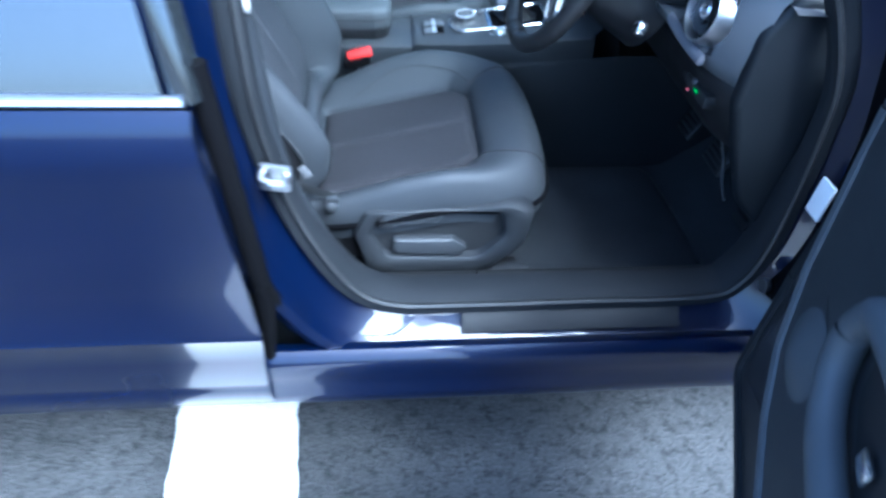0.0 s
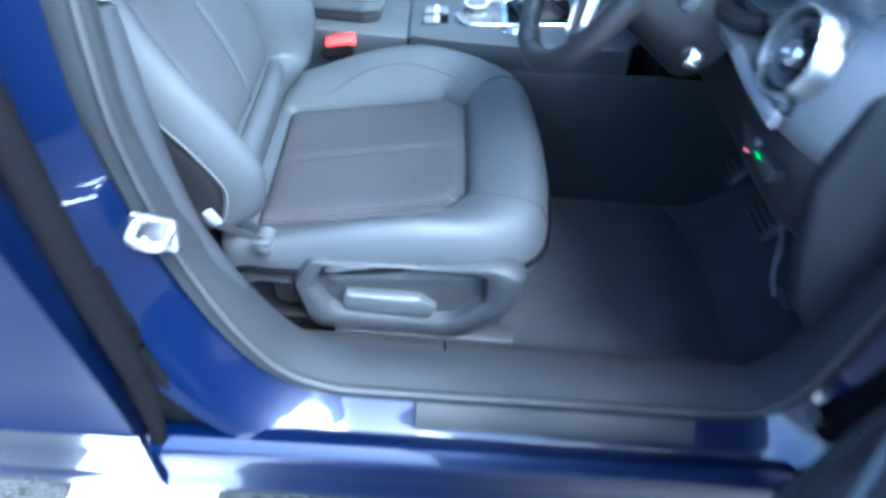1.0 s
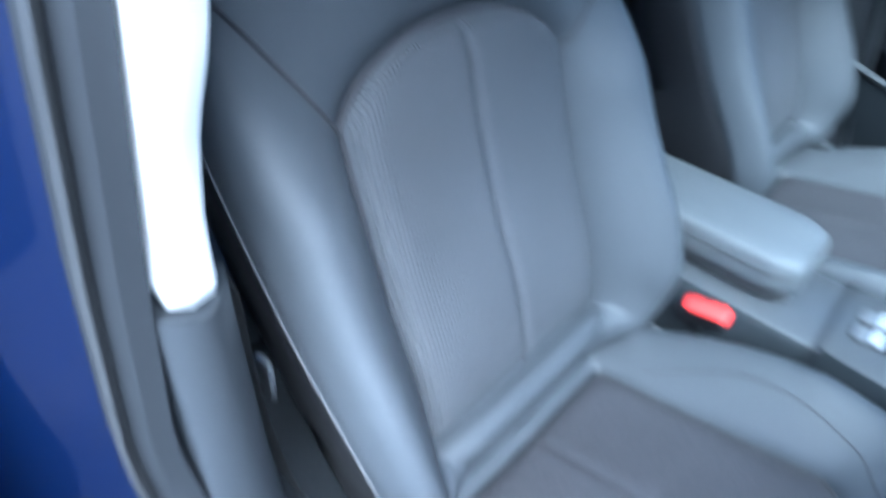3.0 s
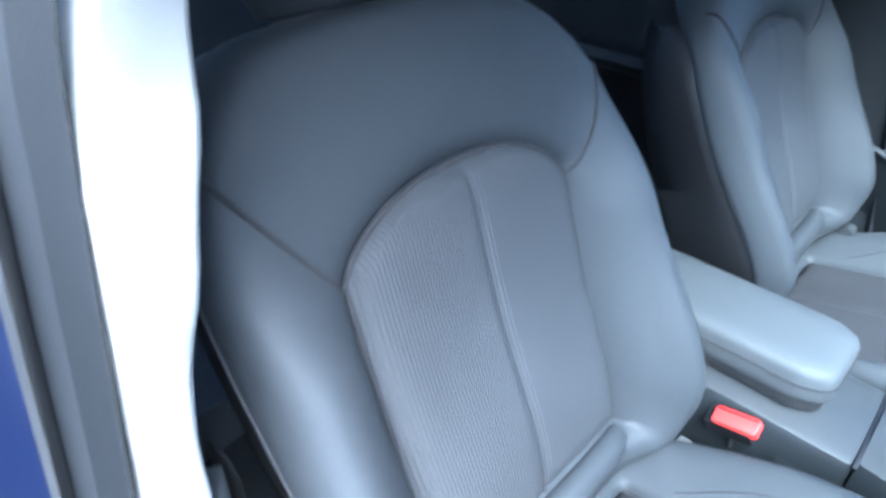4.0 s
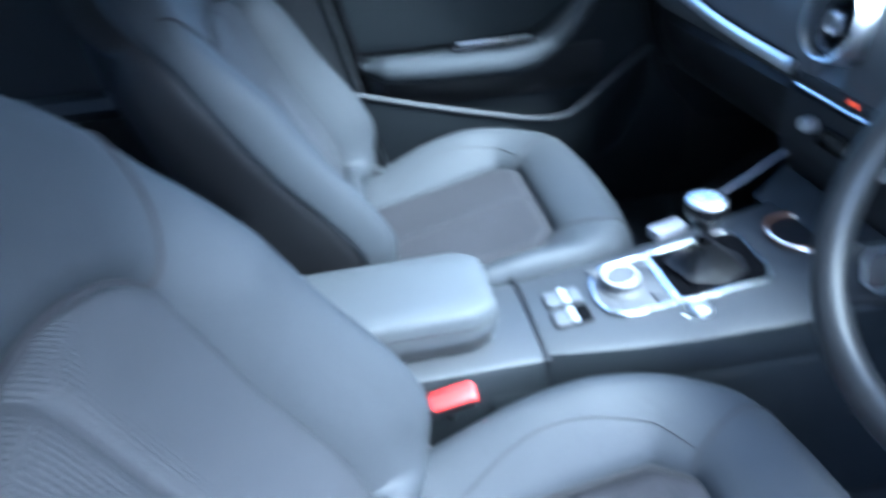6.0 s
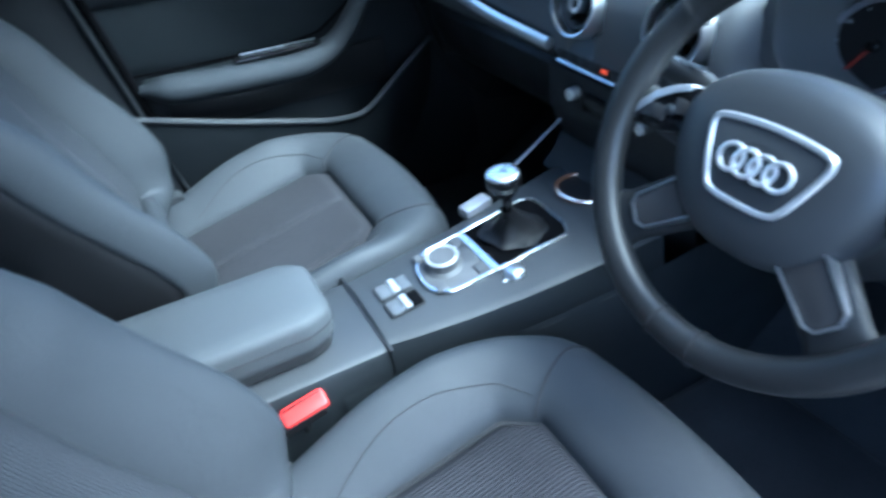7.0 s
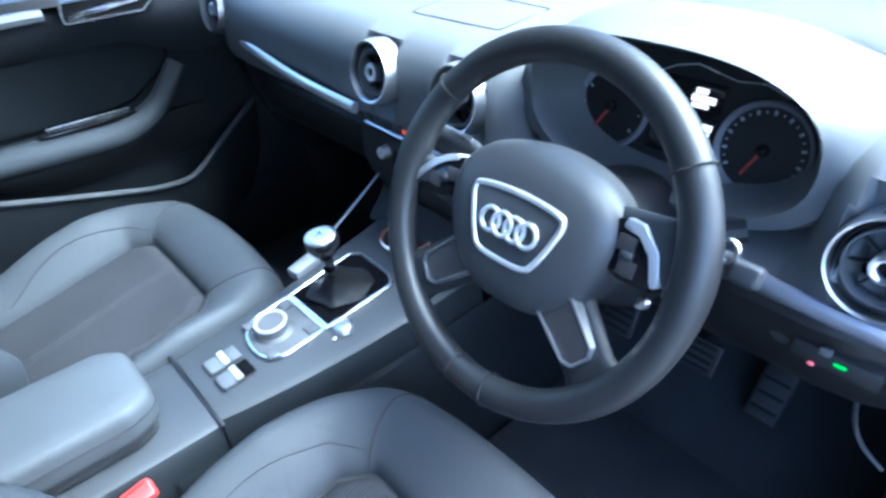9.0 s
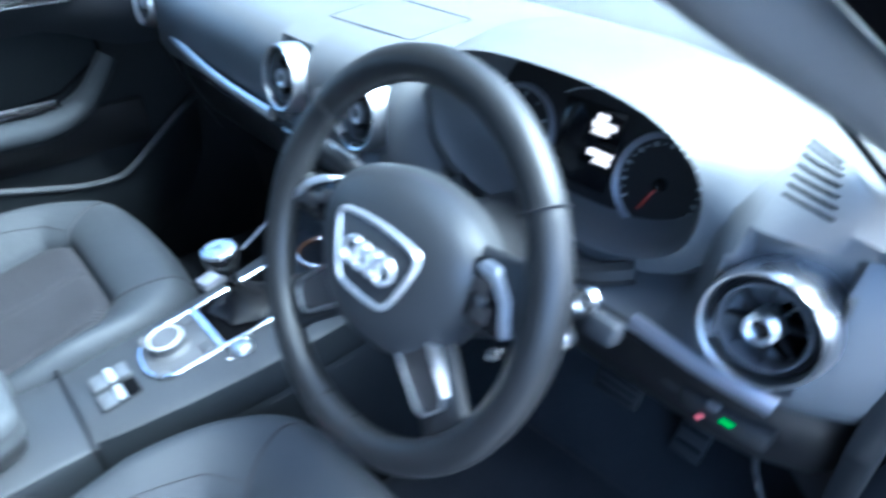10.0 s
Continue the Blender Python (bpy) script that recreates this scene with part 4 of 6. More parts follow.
    part("backrest", loft(padded(), False, True), LEATHER, ob, "dark grey leather backrest with raised sides", B0, 60)

    def bw(y):
        if y <= 0.400:
            return 0.150
        return 0.150 * max(0.0, 1 - min(1.0, (y - 0.400) / 0.063) ** (1 / 0.65)) ** 0.5 + 0.001
    part("backrest_insert", pad(bw, 0.082, 0.4625, ny=90, bulge=lumbar), FABRIC, ob, "charcoal ribbed fabric insert", B0, 60)
    part("lower_roll", tube([Vector((x, 0.062, 0.014 - 0.010 * (x / 0.16) ** 4)) for x in np.linspace(-0.165, 0.165, 14)], [0.010] + [0.019] * 12 + [0.010], 10, up=(0, 0, 1)), LEATHER, ob, m=B0)
    part("insert_seam", tube([Vector((x, y, -0.0140 + lumbar(y))) for x, y in bins], 0.0052, 6, True), SEAM, ob, m=B0)
    part("centre_seam", tube([Vector((0, y, -0.0002 + lumbar(y))) for y in np.linspace(0.09, 0.432, 20)], 0.0022, 5), SEAM, ob, m=B0)
    BA, BB = polar(bins, c, 240), polar(bout, c, 240)

    def bon(k, s):
        """The backrest's surface at step k (may be a fraction) and share s."""
        for (s0, h0), (s1, h1) in zip(bprof, bprof[1:]):
            if s0 <= s <= s1:
                h = h0 + (h1 - h0) * (s - s0) / max(s1 - s0, 1e-6)
                break
        k0 = int(math.floor(k))
        pa, pb = BA[k0 % 240].lerp(BA[(k0 + 1) % 240], k - k0), BB[k0 % 240].lerp(BB[(k0 + 1) % 240], k - k0)
        p = pa.lerp(pb, s)
        return Vector((p.x, p.y, deep(p, h * bamp(k * math.tau / 240) if h > 0 else h) + reach(p, s) + 0.0008))
    for k, drift in ((27, 5), (93, -5)):
        part("seam", tube([bon(k + drift * s, s) for s in np.linspace(0.02, 0.96, 30)], 0.0022, 6), SEAM, ob, m=B0)
    ridge = [BB[k] for k in (range(78, 150) if outside < 0 else range(-30, 42))]
    part("piping", tube([Vector((p.x * 0.992, 0.27 + (p.y - 0.27) * 0.992, deep(p, -0.020) + reach(p, 0.985))) for p in ridge], 0.0015, 6), PIPING, ob, "thin pale piping along the side", B0)
    shell = []
    for s, h in ((0.97, -0.022), (0.985, -0.028), (0.988, -0.045), (0.970, -0.08), (0.90, -0.115), (0.70, -0.130), (0.0, -0.135)):
        shell.append([Vector((*(Vector(c).lerp(p, s if s < 0.96 else s - 0.006)), (deep(p, h) if h > -0.05 else h + lumbar(p.y)) + reach(p, s) * (1 if s > 0.96 else 0))) for p in BB])
    part("back_shell", loft(shell, False, True), BLACK, ob, "black plastic back shell", B0, 60)
    # headrest on two posts
    for x in (-0.088, 0.088):
        oval = B0 @ axes((x, 0.602, -0.052), Vector((1, 0, 0)), Vector((0, 0, -1)), Vector((0, 1, 0))) @ Matrix.Diagonal((1.5, 0.85, 1, 1))
        guide = part("post_guide", lathe([(0.006, 0.002), (0.012, 0.0025), (0.016, 0.005), (0.019, 0.004), (0.021, -0.002), (0.022, -0.012)], 28, oval), GLOSS_BLACK, ob)
        # pale ring: the highlight on the black guide's edge, put in as colour
        part("guide_highlight", lathe([(0.0165, 0.005), (0.018, 0.0062), (0.0195, 0.004)], 28, oval, False), PALE_CAP, guide, "pale rim painted as the highlight on the post guide")
        part("headrest_post", tube([B0 @ Vector((x, 0.57, -0.054)), B0 @ Vector((x, 0.67, -0.052))], 0.005, 10), PLASTIC_LOW, ob, "steel post")
    hr = []
    drop, ahead = 0.004, 0.002
    for y, w, f, b in ((0.611, 0.08, -0.045, -0.08), (0.616, 0.120, -0.02, -0.095), (0.65, 0.132, 0.004, -0.105), (0.73, 0.135, 0.004, -0.11), (0.79, 0.128, -0.002, -0.105), (0.825, 0.105, -0.02, -0.095), (0.838, 0.06, -0.045, -0.08)):
        hr.append([Vector((w * math.copysign(abs(math.cos(t)) ** 0.6, math.cos(t)), y - drop, ahead + (f + b) / 2 + (f - b) / 2 * math.copysign(abs(math.sin(t)) ** 0.6, math.sin(t)))) for t in np.linspace(0, math.tau, 32, endpoint=False)])
    part("headrest", loft(hr, False, True, True), LEATHER, ob, "dark grey leather headrest", B0, 60)

    # plastic base with pocket, levers and rail
    yo = outside * 0.250
    O = axes((0, yo, 0), Vector((1, 0, 0)), Vector((0, 0, 1)), Vector((0, outside, 0)))
    val = rounded([(0.160, 0.36), (0.41, 0.358), (0.475, 0.43), (0.485, 0.515), (0.44, 0.534), (0.165, 0.522), (0.138, 0.47)], [0.03, 0.05, 0.05, 0.03, 0.02, 0.02, 0.03], 6)
    hole = rounded([(0.198, 0.406), (0.385, 0.400), (0.430, 0.458), (0.420, 0.518), (0.300, 0.524), (0.190, 0.514), (0.172, 0.465)], [0.03, 0.05, 0.03, 0.03, 0.02, 0.02, 0.02], 6)
    va, ho = polar(val, (0.285, 0.475), 120), polar(hole, (0.285, 0.475), 120)
    rows = []
    for s, h in ((1.0, -0.022), (1.0, -0.008), (0.93, 0.003), (0.75, 0.012), (0.4, 0.014), (0.1, 0.012), (0.0, 0.008), (-0.02, -0.004), (-0.06, -0.009)):
        rows.append([Vector((*(q.lerp(p, s)), h)) for p, q in zip(va, ho)])
    part("side_valance", loft(rows, False, True), VALANCE, ob, "dark grey plastic side panel with an oval pocket", O)
    part("pocket_back", slab(ho, 0.004, 0, O @ Matrix.Translation((0, 0, -0.012))), PLASTIC_LOW, ob)
    part("height_lever", slab(rounded([(0.190, 0.484), (0.300, 0.492), (0.312, 0.508), (0.29, 0.517), (0.193, 0.513)], 0.008, 4), 0.022, 0.008, O @ Matrix.Translation((0, 0, -0.012))), GREY_TRIM, ob, "grey plastic height lever")
    part("lower_lever", slab(rounded([(0.212, 0.415), (0.350, 0.404), (0.360, 0.425), (0.33, 0.447), (0.214, 0.448)], 0.010, 4), 0.020, 0.008, O @ Matrix.Translation((0, 0, -0.012))), GREY_TRIM, ob, "grey plastic lever")
    part("lever_pivot", lathe([(0.0, 0.010), (0.016, 0.009), (0.020, 0.004), (0.020, -0.01)], 20, O @ Matrix.Translation((0.206, 0.495, 0.0))), PLASTIC, ob)
    part("recliner_cap", lathe([(0.0, 0.008), (0.009, 0.007), (0.013, 0.003), (0.014, -0.03)], 18, axes((0.102, outside * 0.245, 0.522), Vector((1, 0, 0)), Vector((0, 0, 1)), Vector((0, outside, 0)))), GREY_TRIM, ob, "grey round cap")
    part("seat_pan", box((0.36, 0.46, 0.10), 0.02, at=(0.28, 0, 0.42)), BLACK, ob)
    part("front_skirt", loft([[(0.455 - 0.03 * (y / 0.22) ** 2 - dx, y, z) for dx, z in ((0.0, 0.515), (-0.012, 0.46), (0.0, 0.40), (0.03, 0.36))] for y in np.linspace(-0.225, 0.225, 11)]), PLASTIC, ob)
    for y in (-0.19, 0.19):
        part("rail", box((0.46, 0.035, 0.05), 0.004, at=(0.25, y, 0.292)), BLACK, ob)
    part("rail_cover", box((0.29, 0.030, 0.014), 0.004, at=(0.345, outside * 0.245, 0.352)), VALANCE, ob, "grey seat rail cover")
    part("rail_mount", box((0.05, 0.032, 0.075), 0.006, at=(0.455, outside * 0.245, 0.312)), PLASTIC_LOW, ob)
    part("rail_mount", box((0.05, 0.032, 0.075), 0.006, at=(0.235, outside * 0.245, 0.312)), PLASTIC_LOW, ob)
    return ob


car_seat("driver_seat", "dark grey leather driver's seat with charcoal fabric centre", -0.364, -1)
car_seat("passenger_seat", "dark grey leather passenger seat with charcoal fabric centre", 0.37, 1)


def buckle(name, label, m):
    ob = thing(name, label, "seat belt", "belt buckles", m)
    part("stalk", tube([(-0.05, 0, -0.20), (-0.035, 0, -0.12), (-0.012, 0, -0.03)], 0.012, 8, flat=0.5), PLASTIC_LOW, ob)
    part("housing", slab(rounded([(-0.040, -0.024), (0.020, -0.024), (0.020, 0.004), (-0.040, 0.004)], 0.006, 3), 0.026, 0.004, axes((0, -0.013, 0), Vector((1, 0, 0)), Vector((0, 0, 1)), Vector((0, 1, 0)))), BLACK, ob)
    part("release_button", slab(rounded([(-0.029, -0.012), (0.029, -0.012), (0.029, 0.012), (-0.029, 0.012)], 0.005, 3), 0.012, 0.003), RED, ob, "red release button")
    part("slot", box((0.052, 0.0025, 0.004), 0.0005, at=(0, 0.0075, 0.0117)), BLACK, ob)
    return ob


buckle("belt_buckle", "red-topped seat belt buckle beside the driver's seat", axes((0.147, -0.087, 0.556), Vector((0.96, 0, 0.28)), Vector((0, 0.90, 0.43)).normalized(), Vector((0.96, 0, 0.28)).cross(Vector((0, 0.90, 0.43)).normalized()).normalized()))
part("latch_stub", box((0.02, 0.016, 0.03), 0.004, at=(0.10, -0.112, 0.488)), PALE_CAP, None)
tagged(bpy.data.objects["latch_stub"], "small pale plastic clip beside the seat cushion", "clip")


def seat_belt():
    ob = thing("seat_belt", "black webbing seat belt anchored low by the pillar", "seat belt")
    path = smooth_path([(-0.03, -0.664, 0.86), (-0.02, -0.664, 0.74), (0.0, -0.655, 0.64), (0.030, -0.648, 0.612), (0.07, -0.645, 0.592), (0.114, -0.642, 0.569)], 6)
    part("webbing", loft([[p + Vector((-0.02, 0, 0.004)), p + Vector((0.004, -0.0015, 0.010)), p + Vector((0.02, 0, 0.004)), p + Vector((0.004, 0.0015, 0.008))] for p in path], False, True, True), PLASTIC_LOW, ob)
    part("anchor", box((0.022, 0.005, 0.010), 0.002, at=(0.112, -0.642, 0.566)), GREY_TRIM, ob, "pale metal belt anchor")
    part("tongue", box((0.018, 0.006, 0.04), 0.003, at=(-0.012, -0.655, 0.772)), SATIN, ob, "bright metal belt tongue")


seat_belt()

# ---- dashboard ----
dash = thing("dashboard", "soft grey dashboard with round air vents and silver strip", "dashboard")
YC = -0.367


def dash_profile(y):
    e = max(0.0, (abs(y) - 0.58) / 0.12)
    back = 0.05 * e * e
    rise = 0.02 * max(0.0, y)
    hood = smoothstep(0.215, 0.10, abs(y - YC))
    pts = [(0.715, 0.795), (0.690, 0.815), (0.680, 0.835), (0.676, 0.87), (0.676, 0.905), (0.683, 0.935), (0.700, 0.958), (0.730, 0.972), (0.78, 0.978), (0.86, 0.985), (0.97, 0.985), (1.06, 0.975), (1.13, 0.955)]
    out = []
    for i, (x, z) in enumerate(pts):
        sink = 0.0
        if 2 < i < 8:
            sink = hood * (0.84 - x) * 0.9
        if i >= 8:
            z += hood * 0.030 * smoothstep(0.95, 0.82, x)
        xe = dash_end_x(y)
        wide = 0.78 + (x - 0.78) * (max(xe, 0.80) - 0.78) / 0.35 if i >= 9 else x
        slim = 0.70 + (xe - 0.70) * (i - 6) / 6 if i >= 7 else x
        x = wide + (slim - wide) * smoothstep(0.96, 0.80, xe)
        if 3 <= i <= 5:
            for yv in (0.075, -0.105, -0.612, 0.627):
                half = (0.026, 0.042, 0.036)[i - 3]
                sink += 0.034 * smoothstep(half + 0.005, half - 0.004, abs(y - yv))
        out.append(Vector((x + back * (1 if i < 7 else 0) + sink, y, z + rise * 0.6)))
    return out


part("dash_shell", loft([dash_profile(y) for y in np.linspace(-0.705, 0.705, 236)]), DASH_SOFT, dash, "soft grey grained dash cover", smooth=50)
for s in (-1, 1):
    cap = rounded([(0.722, 0.79), (0.722, 0.90), (0.755, 0.952), (0.84, 0.958), (1.05, 0.955), (1.05, 0.48), (0.90, 0.50), (0.80, 0.60), (0.755, 0.70)], [0.03, 0.05, 0.04, 0.03, 0.02, 0.02, 0.1, 0.1, 0.05], 6)
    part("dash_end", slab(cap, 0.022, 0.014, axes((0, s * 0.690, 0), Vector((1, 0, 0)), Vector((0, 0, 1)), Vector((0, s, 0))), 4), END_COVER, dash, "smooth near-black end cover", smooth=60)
    part("dash_flank", loft([[(dash_end_x(y) + dx, s * y, z) for dx, z in ((0.0, 0.956), (0.01, 0.85), (0.03, 0.65))] for y in np.linspace(0.30, 0.705, 16)]), PLASTIC, dash)


def lower_dash(y0, y1, label):
    rows = []
    for y in np.linspace(y0, y1, 14):
        e = max(0.0, (abs(y) - 0.58) / 0.12) ** 2 * 0.05
        rows.append([Vector((x + e, y, z)) for x, z in ((0.720, 0.800), (0.712, 0.785), (0.720, 0.750), (0.738, 0.71), (0.765, 0.675), (0.80, 0.652), (0.86, 0.642), (1.0, 0.65), (1.2, 0.68))])
    part("lower_panel", loft(rows), BLACK, dash, label)


lower_dash(-0.705, -0.155, "black plastic knee panel")
lower_dash(0.155, 0.705, "black plastic glovebox lid")
part("middle_panel", loft([[Vector((x, y, z)) for x, z in ((0.712, 0.805), (0.697, 0.795), (0.697, 0.735), (0.712, 0.700), (0.735, 0.665), (0.76, 0.60), (0.78, 0.50), (0.80, 0.28))] for y in np.linspace(-0.125, 0.165, 6)]), PLASTIC_LOW, dash, "dull black centre stack")


def hood():
    """The cowl over the dials, its opening and the dial face."""
    n = 72
    outline = []
    for k in range(n):
        a = k * math.tau / n
        c, s = math.cos(a), math.sin(a)
        p = 2.6
        r = (abs(c / 0.162) ** p + abs(s / (0.084 if s > 0 else 0.082)) ** p) ** (-1 / p)
        outline.append((r * c, r * s))
    zc = 0.946
    rows = []
    for sc, x, back, lift in ((0.80, 0.80, 0.0, 0), (0.90, 0.765, 0, 0), (0.985, 0.722, 0, 0), (1.0, 0.706, 0, 0), (1.025, 0.700, 0, 0), (1.06, 0.703, 0.01, 0), (1.16, 0.712, 0.05, -0.001), (1.30, 0.735, 0.10, -0.004), (1.36, 0.760, 0.125, -0.026), (1.42, 0.79, 0.16, -0.062)):
        row = []
        for y, z in outline:
            up = max(0.0, z / 0.084)
            zz = zc + z * (sc if z <= 0 else 1 + (sc - 1) * 0.42)
            row.append(Vector((x + back * up + 0.018 * (0.5 - up) * (1 if sc < 1.1 else 0) + (0.010 if z < 0 else 0) * (sc > 1.2), YC + y * sc * (1 if sc < 1.2 else 0.97), zz + lift * up)))
        rows.append(row)
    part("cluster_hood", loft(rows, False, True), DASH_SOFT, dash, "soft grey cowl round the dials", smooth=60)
    part("dial_face", slab([(y * 0.93, z * 0.95) for y, z in outline], 0.004, 0, axes((0.7885, YC, zc - 0.012), Vector((0, 1, 0)), Vector((0.25, 0, 0.968)), Vector((0, 1, 0)).cross(Vector((0.25, 0, 0.968))))), BLACK, dash, "black dial face")


hood()
G = axes((0.781, 0, 0.916), Vector((0, -1, 0)), Vector((0.25, 0, 0.968)), Vector((-0.968, 0, 0.25)))


def dial(name, y, r, ticks, needle, label):
    D = G @ Matrix.Translation((-y, 0, 0))
    ob = part(name, lathe([(r + 0.001, -0.004), (r + 0.001, 0.003), (r - 0.001, 0.0055), (r - 0.0035, 0.003), (r - 0.006, 0.0)], 48, D, False), DIM_SILVER, dash, label)
    part("dial_disc", lathe([(0.0, 0.0005), (r - 0.006, 0.0)], 40, D), BLACK, ob)
    for i in range(ticks):
        a = radians(-125 + 250 * i / (ticks - 1))
        big = 0.006 if i % 2 == 0 else 0.003
        part("dial_mark", box((0.0030 if i % 2 == 0 else 0.0016, big * 0.8, 0.001), 0, m=D @ pose(0, 0, 0, 0, 0, -math.degrees(a)) @ Matrix.Translation((0, r * 0.78, 0.0015))), DIAL_MARK, ob, smooth=0)
    part("needle", box((0.0028, r * 0.62, 0.002), 0.0005, m=D @ pose(0, 0, 0.003, 0, 0, needle) @ Matrix.Translation((0, r * 0.34, 0))), NEEDLE, ob, "dim red pointer")
    part("needle_hub", lathe([(0.0, 0.007), (0.006, 0.006), (0.007, 0.0)], 16, D), GLOSS_BLACK, ob)
    return ob


dial("rev_counter", -0.270, 0.050, 9, 150, "silver-rimmed rev counter")
dial("speedometer", -0.457, 0.051, 21, 155, "silver-rimmed speedometer")
disp = part("driver_display", box((0.076, 0.086, 0.002), 0.001, m=G @ Matrix.Translation((0.364, 0.010, 0.0))), GLOSS_BLACK, dash, "black driver display between the dials")
for dx, dy, w, h in ((0.018, 0.039, 0.014, 0.006), (0.022, 0.031, 0.028, 0.007), (0.020, 0.0235, 0.020, 0.005), (0.026, 0.002, 0.030, 0.007), (0.030, -0.0055, 0.020, 0.005)):
    part("display_bar", box((w, h, 0.001), 0.0004, m=G @ Matrix.Translation((0.358 + dx, dy + 0.004, 0.0022))), DISPLAY, disp, "lit pale display segment")
part("cluster_line", tube([G @ Vector(p) for p in ((0.325, 0.056, 0.004), (0.340, 0.064, 0.004), (0.364, 0.070, 0.004), (0.411, 0.061, 0.004), (0.440, 0.065, 0.004), (0.466, 0.056, 0.004))], 0.0010, 5), SILVER_PAINT, dash)
part("cluster_shelf", tube(smooth_path([(0.712, YC + 0.12, 0.862), (0.690, YC + 0.08, 0.850), (0.680, YC, 0.845), (0.690, YC - 0.08, 0.850), (0.712, YC - 0.12, 0.862)], 6), 0.012, 8), PLASTIC_LOW, dash)


def air_vent(name, y, z, x, r, tilt_y=0.0, spokes=8):
    """A round vent: bright collar, black ring, hub with a metal eye, blades."""
    V = axes((x, y, z), Vector((0, -1, 0)), Vector((0.17, 0, 0.985)), Vector((-0.985, 0, 0.17))) @ pose(0, 0, 0, 0, tilt_y, 0)
    ob = part(name, lathe([(r * 1.10, -0.03), (r * 1.08, -0.006), (r * 1.03, 0.010), (r * 0.99, 0.015), (r * 0.94, 0.014), (r * 0.91, 0.004), (r * 0.90, -0.02)], 48, V, False), SATIN, dash, "satin silver vent collar")
    part("vent_ring", lathe([(r * 0.90, -0.02), (r * 0.90, 0.000), (r * 0.86, 0.003), (r * 0.80, 0.001), (r * 0.78, -0.016)], 48, V, False), BLACK, ob)
    part("inner_ring", lathe([(r * 0.78, -0.014), (r * 0.775, 0.004), (r * 0.755, 0.0075), (r * 0.72, 0.0075), (r * 0.70, 0.004), (r * 0.69, -0.014)], 48, V, False), VENT_GREY, ob, "grey inner ring")
    part("vent_back", lathe([(0.0, -0.024), (r * 0.92, -0.024)], 32, V), MATT_BLACK, ob)
    part("vent_hub", lathe([(0.0, 0.002), (r * 0.10, 0.002), (r * 0.16, 0.006)], 24, V), GLOSS_BLACK, ob)
    part("hub_ring", lathe([(r * 0.15, 0.000), (r * 0.16, 0.010), (r * 0.22, 0.012), (r * 0.29, 0.009), (r * 0.31, -0.008)], 32, V, False), SATIN, ob, "satin metal hub ring")
    for i in range(spokes):
        part("vent_blade", box((0.0018, r * 0.42, 0.008), 0.0006, m=V @ pose(0, 0, 0, 0, 0, 360 / spokes * i + 12) @ Matrix.Translation((0, r * 0.50, -0.008))), BLACK, ob)
    return ob


air_vent("air_vent", 0.075, 0.910, 0.674, 0.045, 0)
air_vent("air_vent", -0.105, 0.912, 0.676, 0.045, 0)
air_vent("air_vent", -0.612, 0.892, 0.688, 0.046, 0)
air_vent("air_vent", 0.627, 0.918, 0.682, 0.044, 0)


def strip(name, pts, mat, label, r=0.0075, flat=1.4):
    return part(name, tube(smooth_path(pts, 6), r, 10, flat=flat), mat, dash, label)


strip("trim_strip", [(0.674, 0.140, 0.836), (0.670, 0.30, 0.846), (0.676, 0.46, 0.862), (0.690, 0.575, 0.872), (0.712, 0.645, 0.876)], PALE_SATIN, "satin silver dash strip", 0.0072, 1.5)
strip("strip_groove", [(0.677, 0.142, 0.8455), (0.673, 0.30, 0.8555), (0.679, 0.46, 0.8715), (0.693, 0.575, 0.8815)], MATT_BLACK, "dark groove over the strip", 0.0022, 1.0)
strip("trim_strip", [(0.678, -0.512, 0.838), (0.676, -0.57, 0.834), (0.680, -0.612, 0.830), (0.684, -0.640, 0.827)], DIM_SILVER, "dim silver dash strip", 0.0066, 1.5)
strip("under_strip", [(0.690, 0.140, 0.822), (0.686, 0.30, 0.832), (0.692, 0.46, 0.848), (0.706, 0.575, 0.858)], PLASTIC, "dark lip under the strip", 0.009, 1.0)
for i in range(7):
    button = part("stack_button", box((0.010, 0.0225, 0.014), 0.002, at=(0.685, 0.118 - i * 0.0245, 0.826)), GREY_TRIM, dash, "dark grey stack button")
    if i == 4:
        part("warning_lamp", box((0.003, 0.012, 0.006), 0.001, at=(0.680, 0.118 - i * 0.0245, 0.826)), LAMP_RED, button, "small lit red warning lamp")
part("button_strip", tube([(0.686, 0.132, 0.812), (0.684, 0.03, 0.811), (0.686, -0.055, 0.812)], 0.003, 6), SATIN, dash, "thin bright strip under the buttons")
for y in (0.096, -0.056):
    part("climate_knob", lathe([(0.0, 0.018), (0.009, 0.018), (0.0105, 0.015), (0.011, 0.004), (0.013, 0.0)], 24, axes((0.700, y, 0.766), Vector((0, -1, 0)), Vector((0, 0, 1)), Vector((-1, 0, 0)))), SATIN, dash, "satin metal climate knob")
part("climate_panel", box((0.006, 0.11, 0.030), 0.003, at=(0.694, 0.02, 0.760)), GLOSS_BLACK, dash)


def dash_top(x, y):
    """Height of the dash cover at a place."""
    prof = dash_profile(y)[6:]
    return float(np.interp(x, [p.x for p in prof], [p.z for p in prof]))


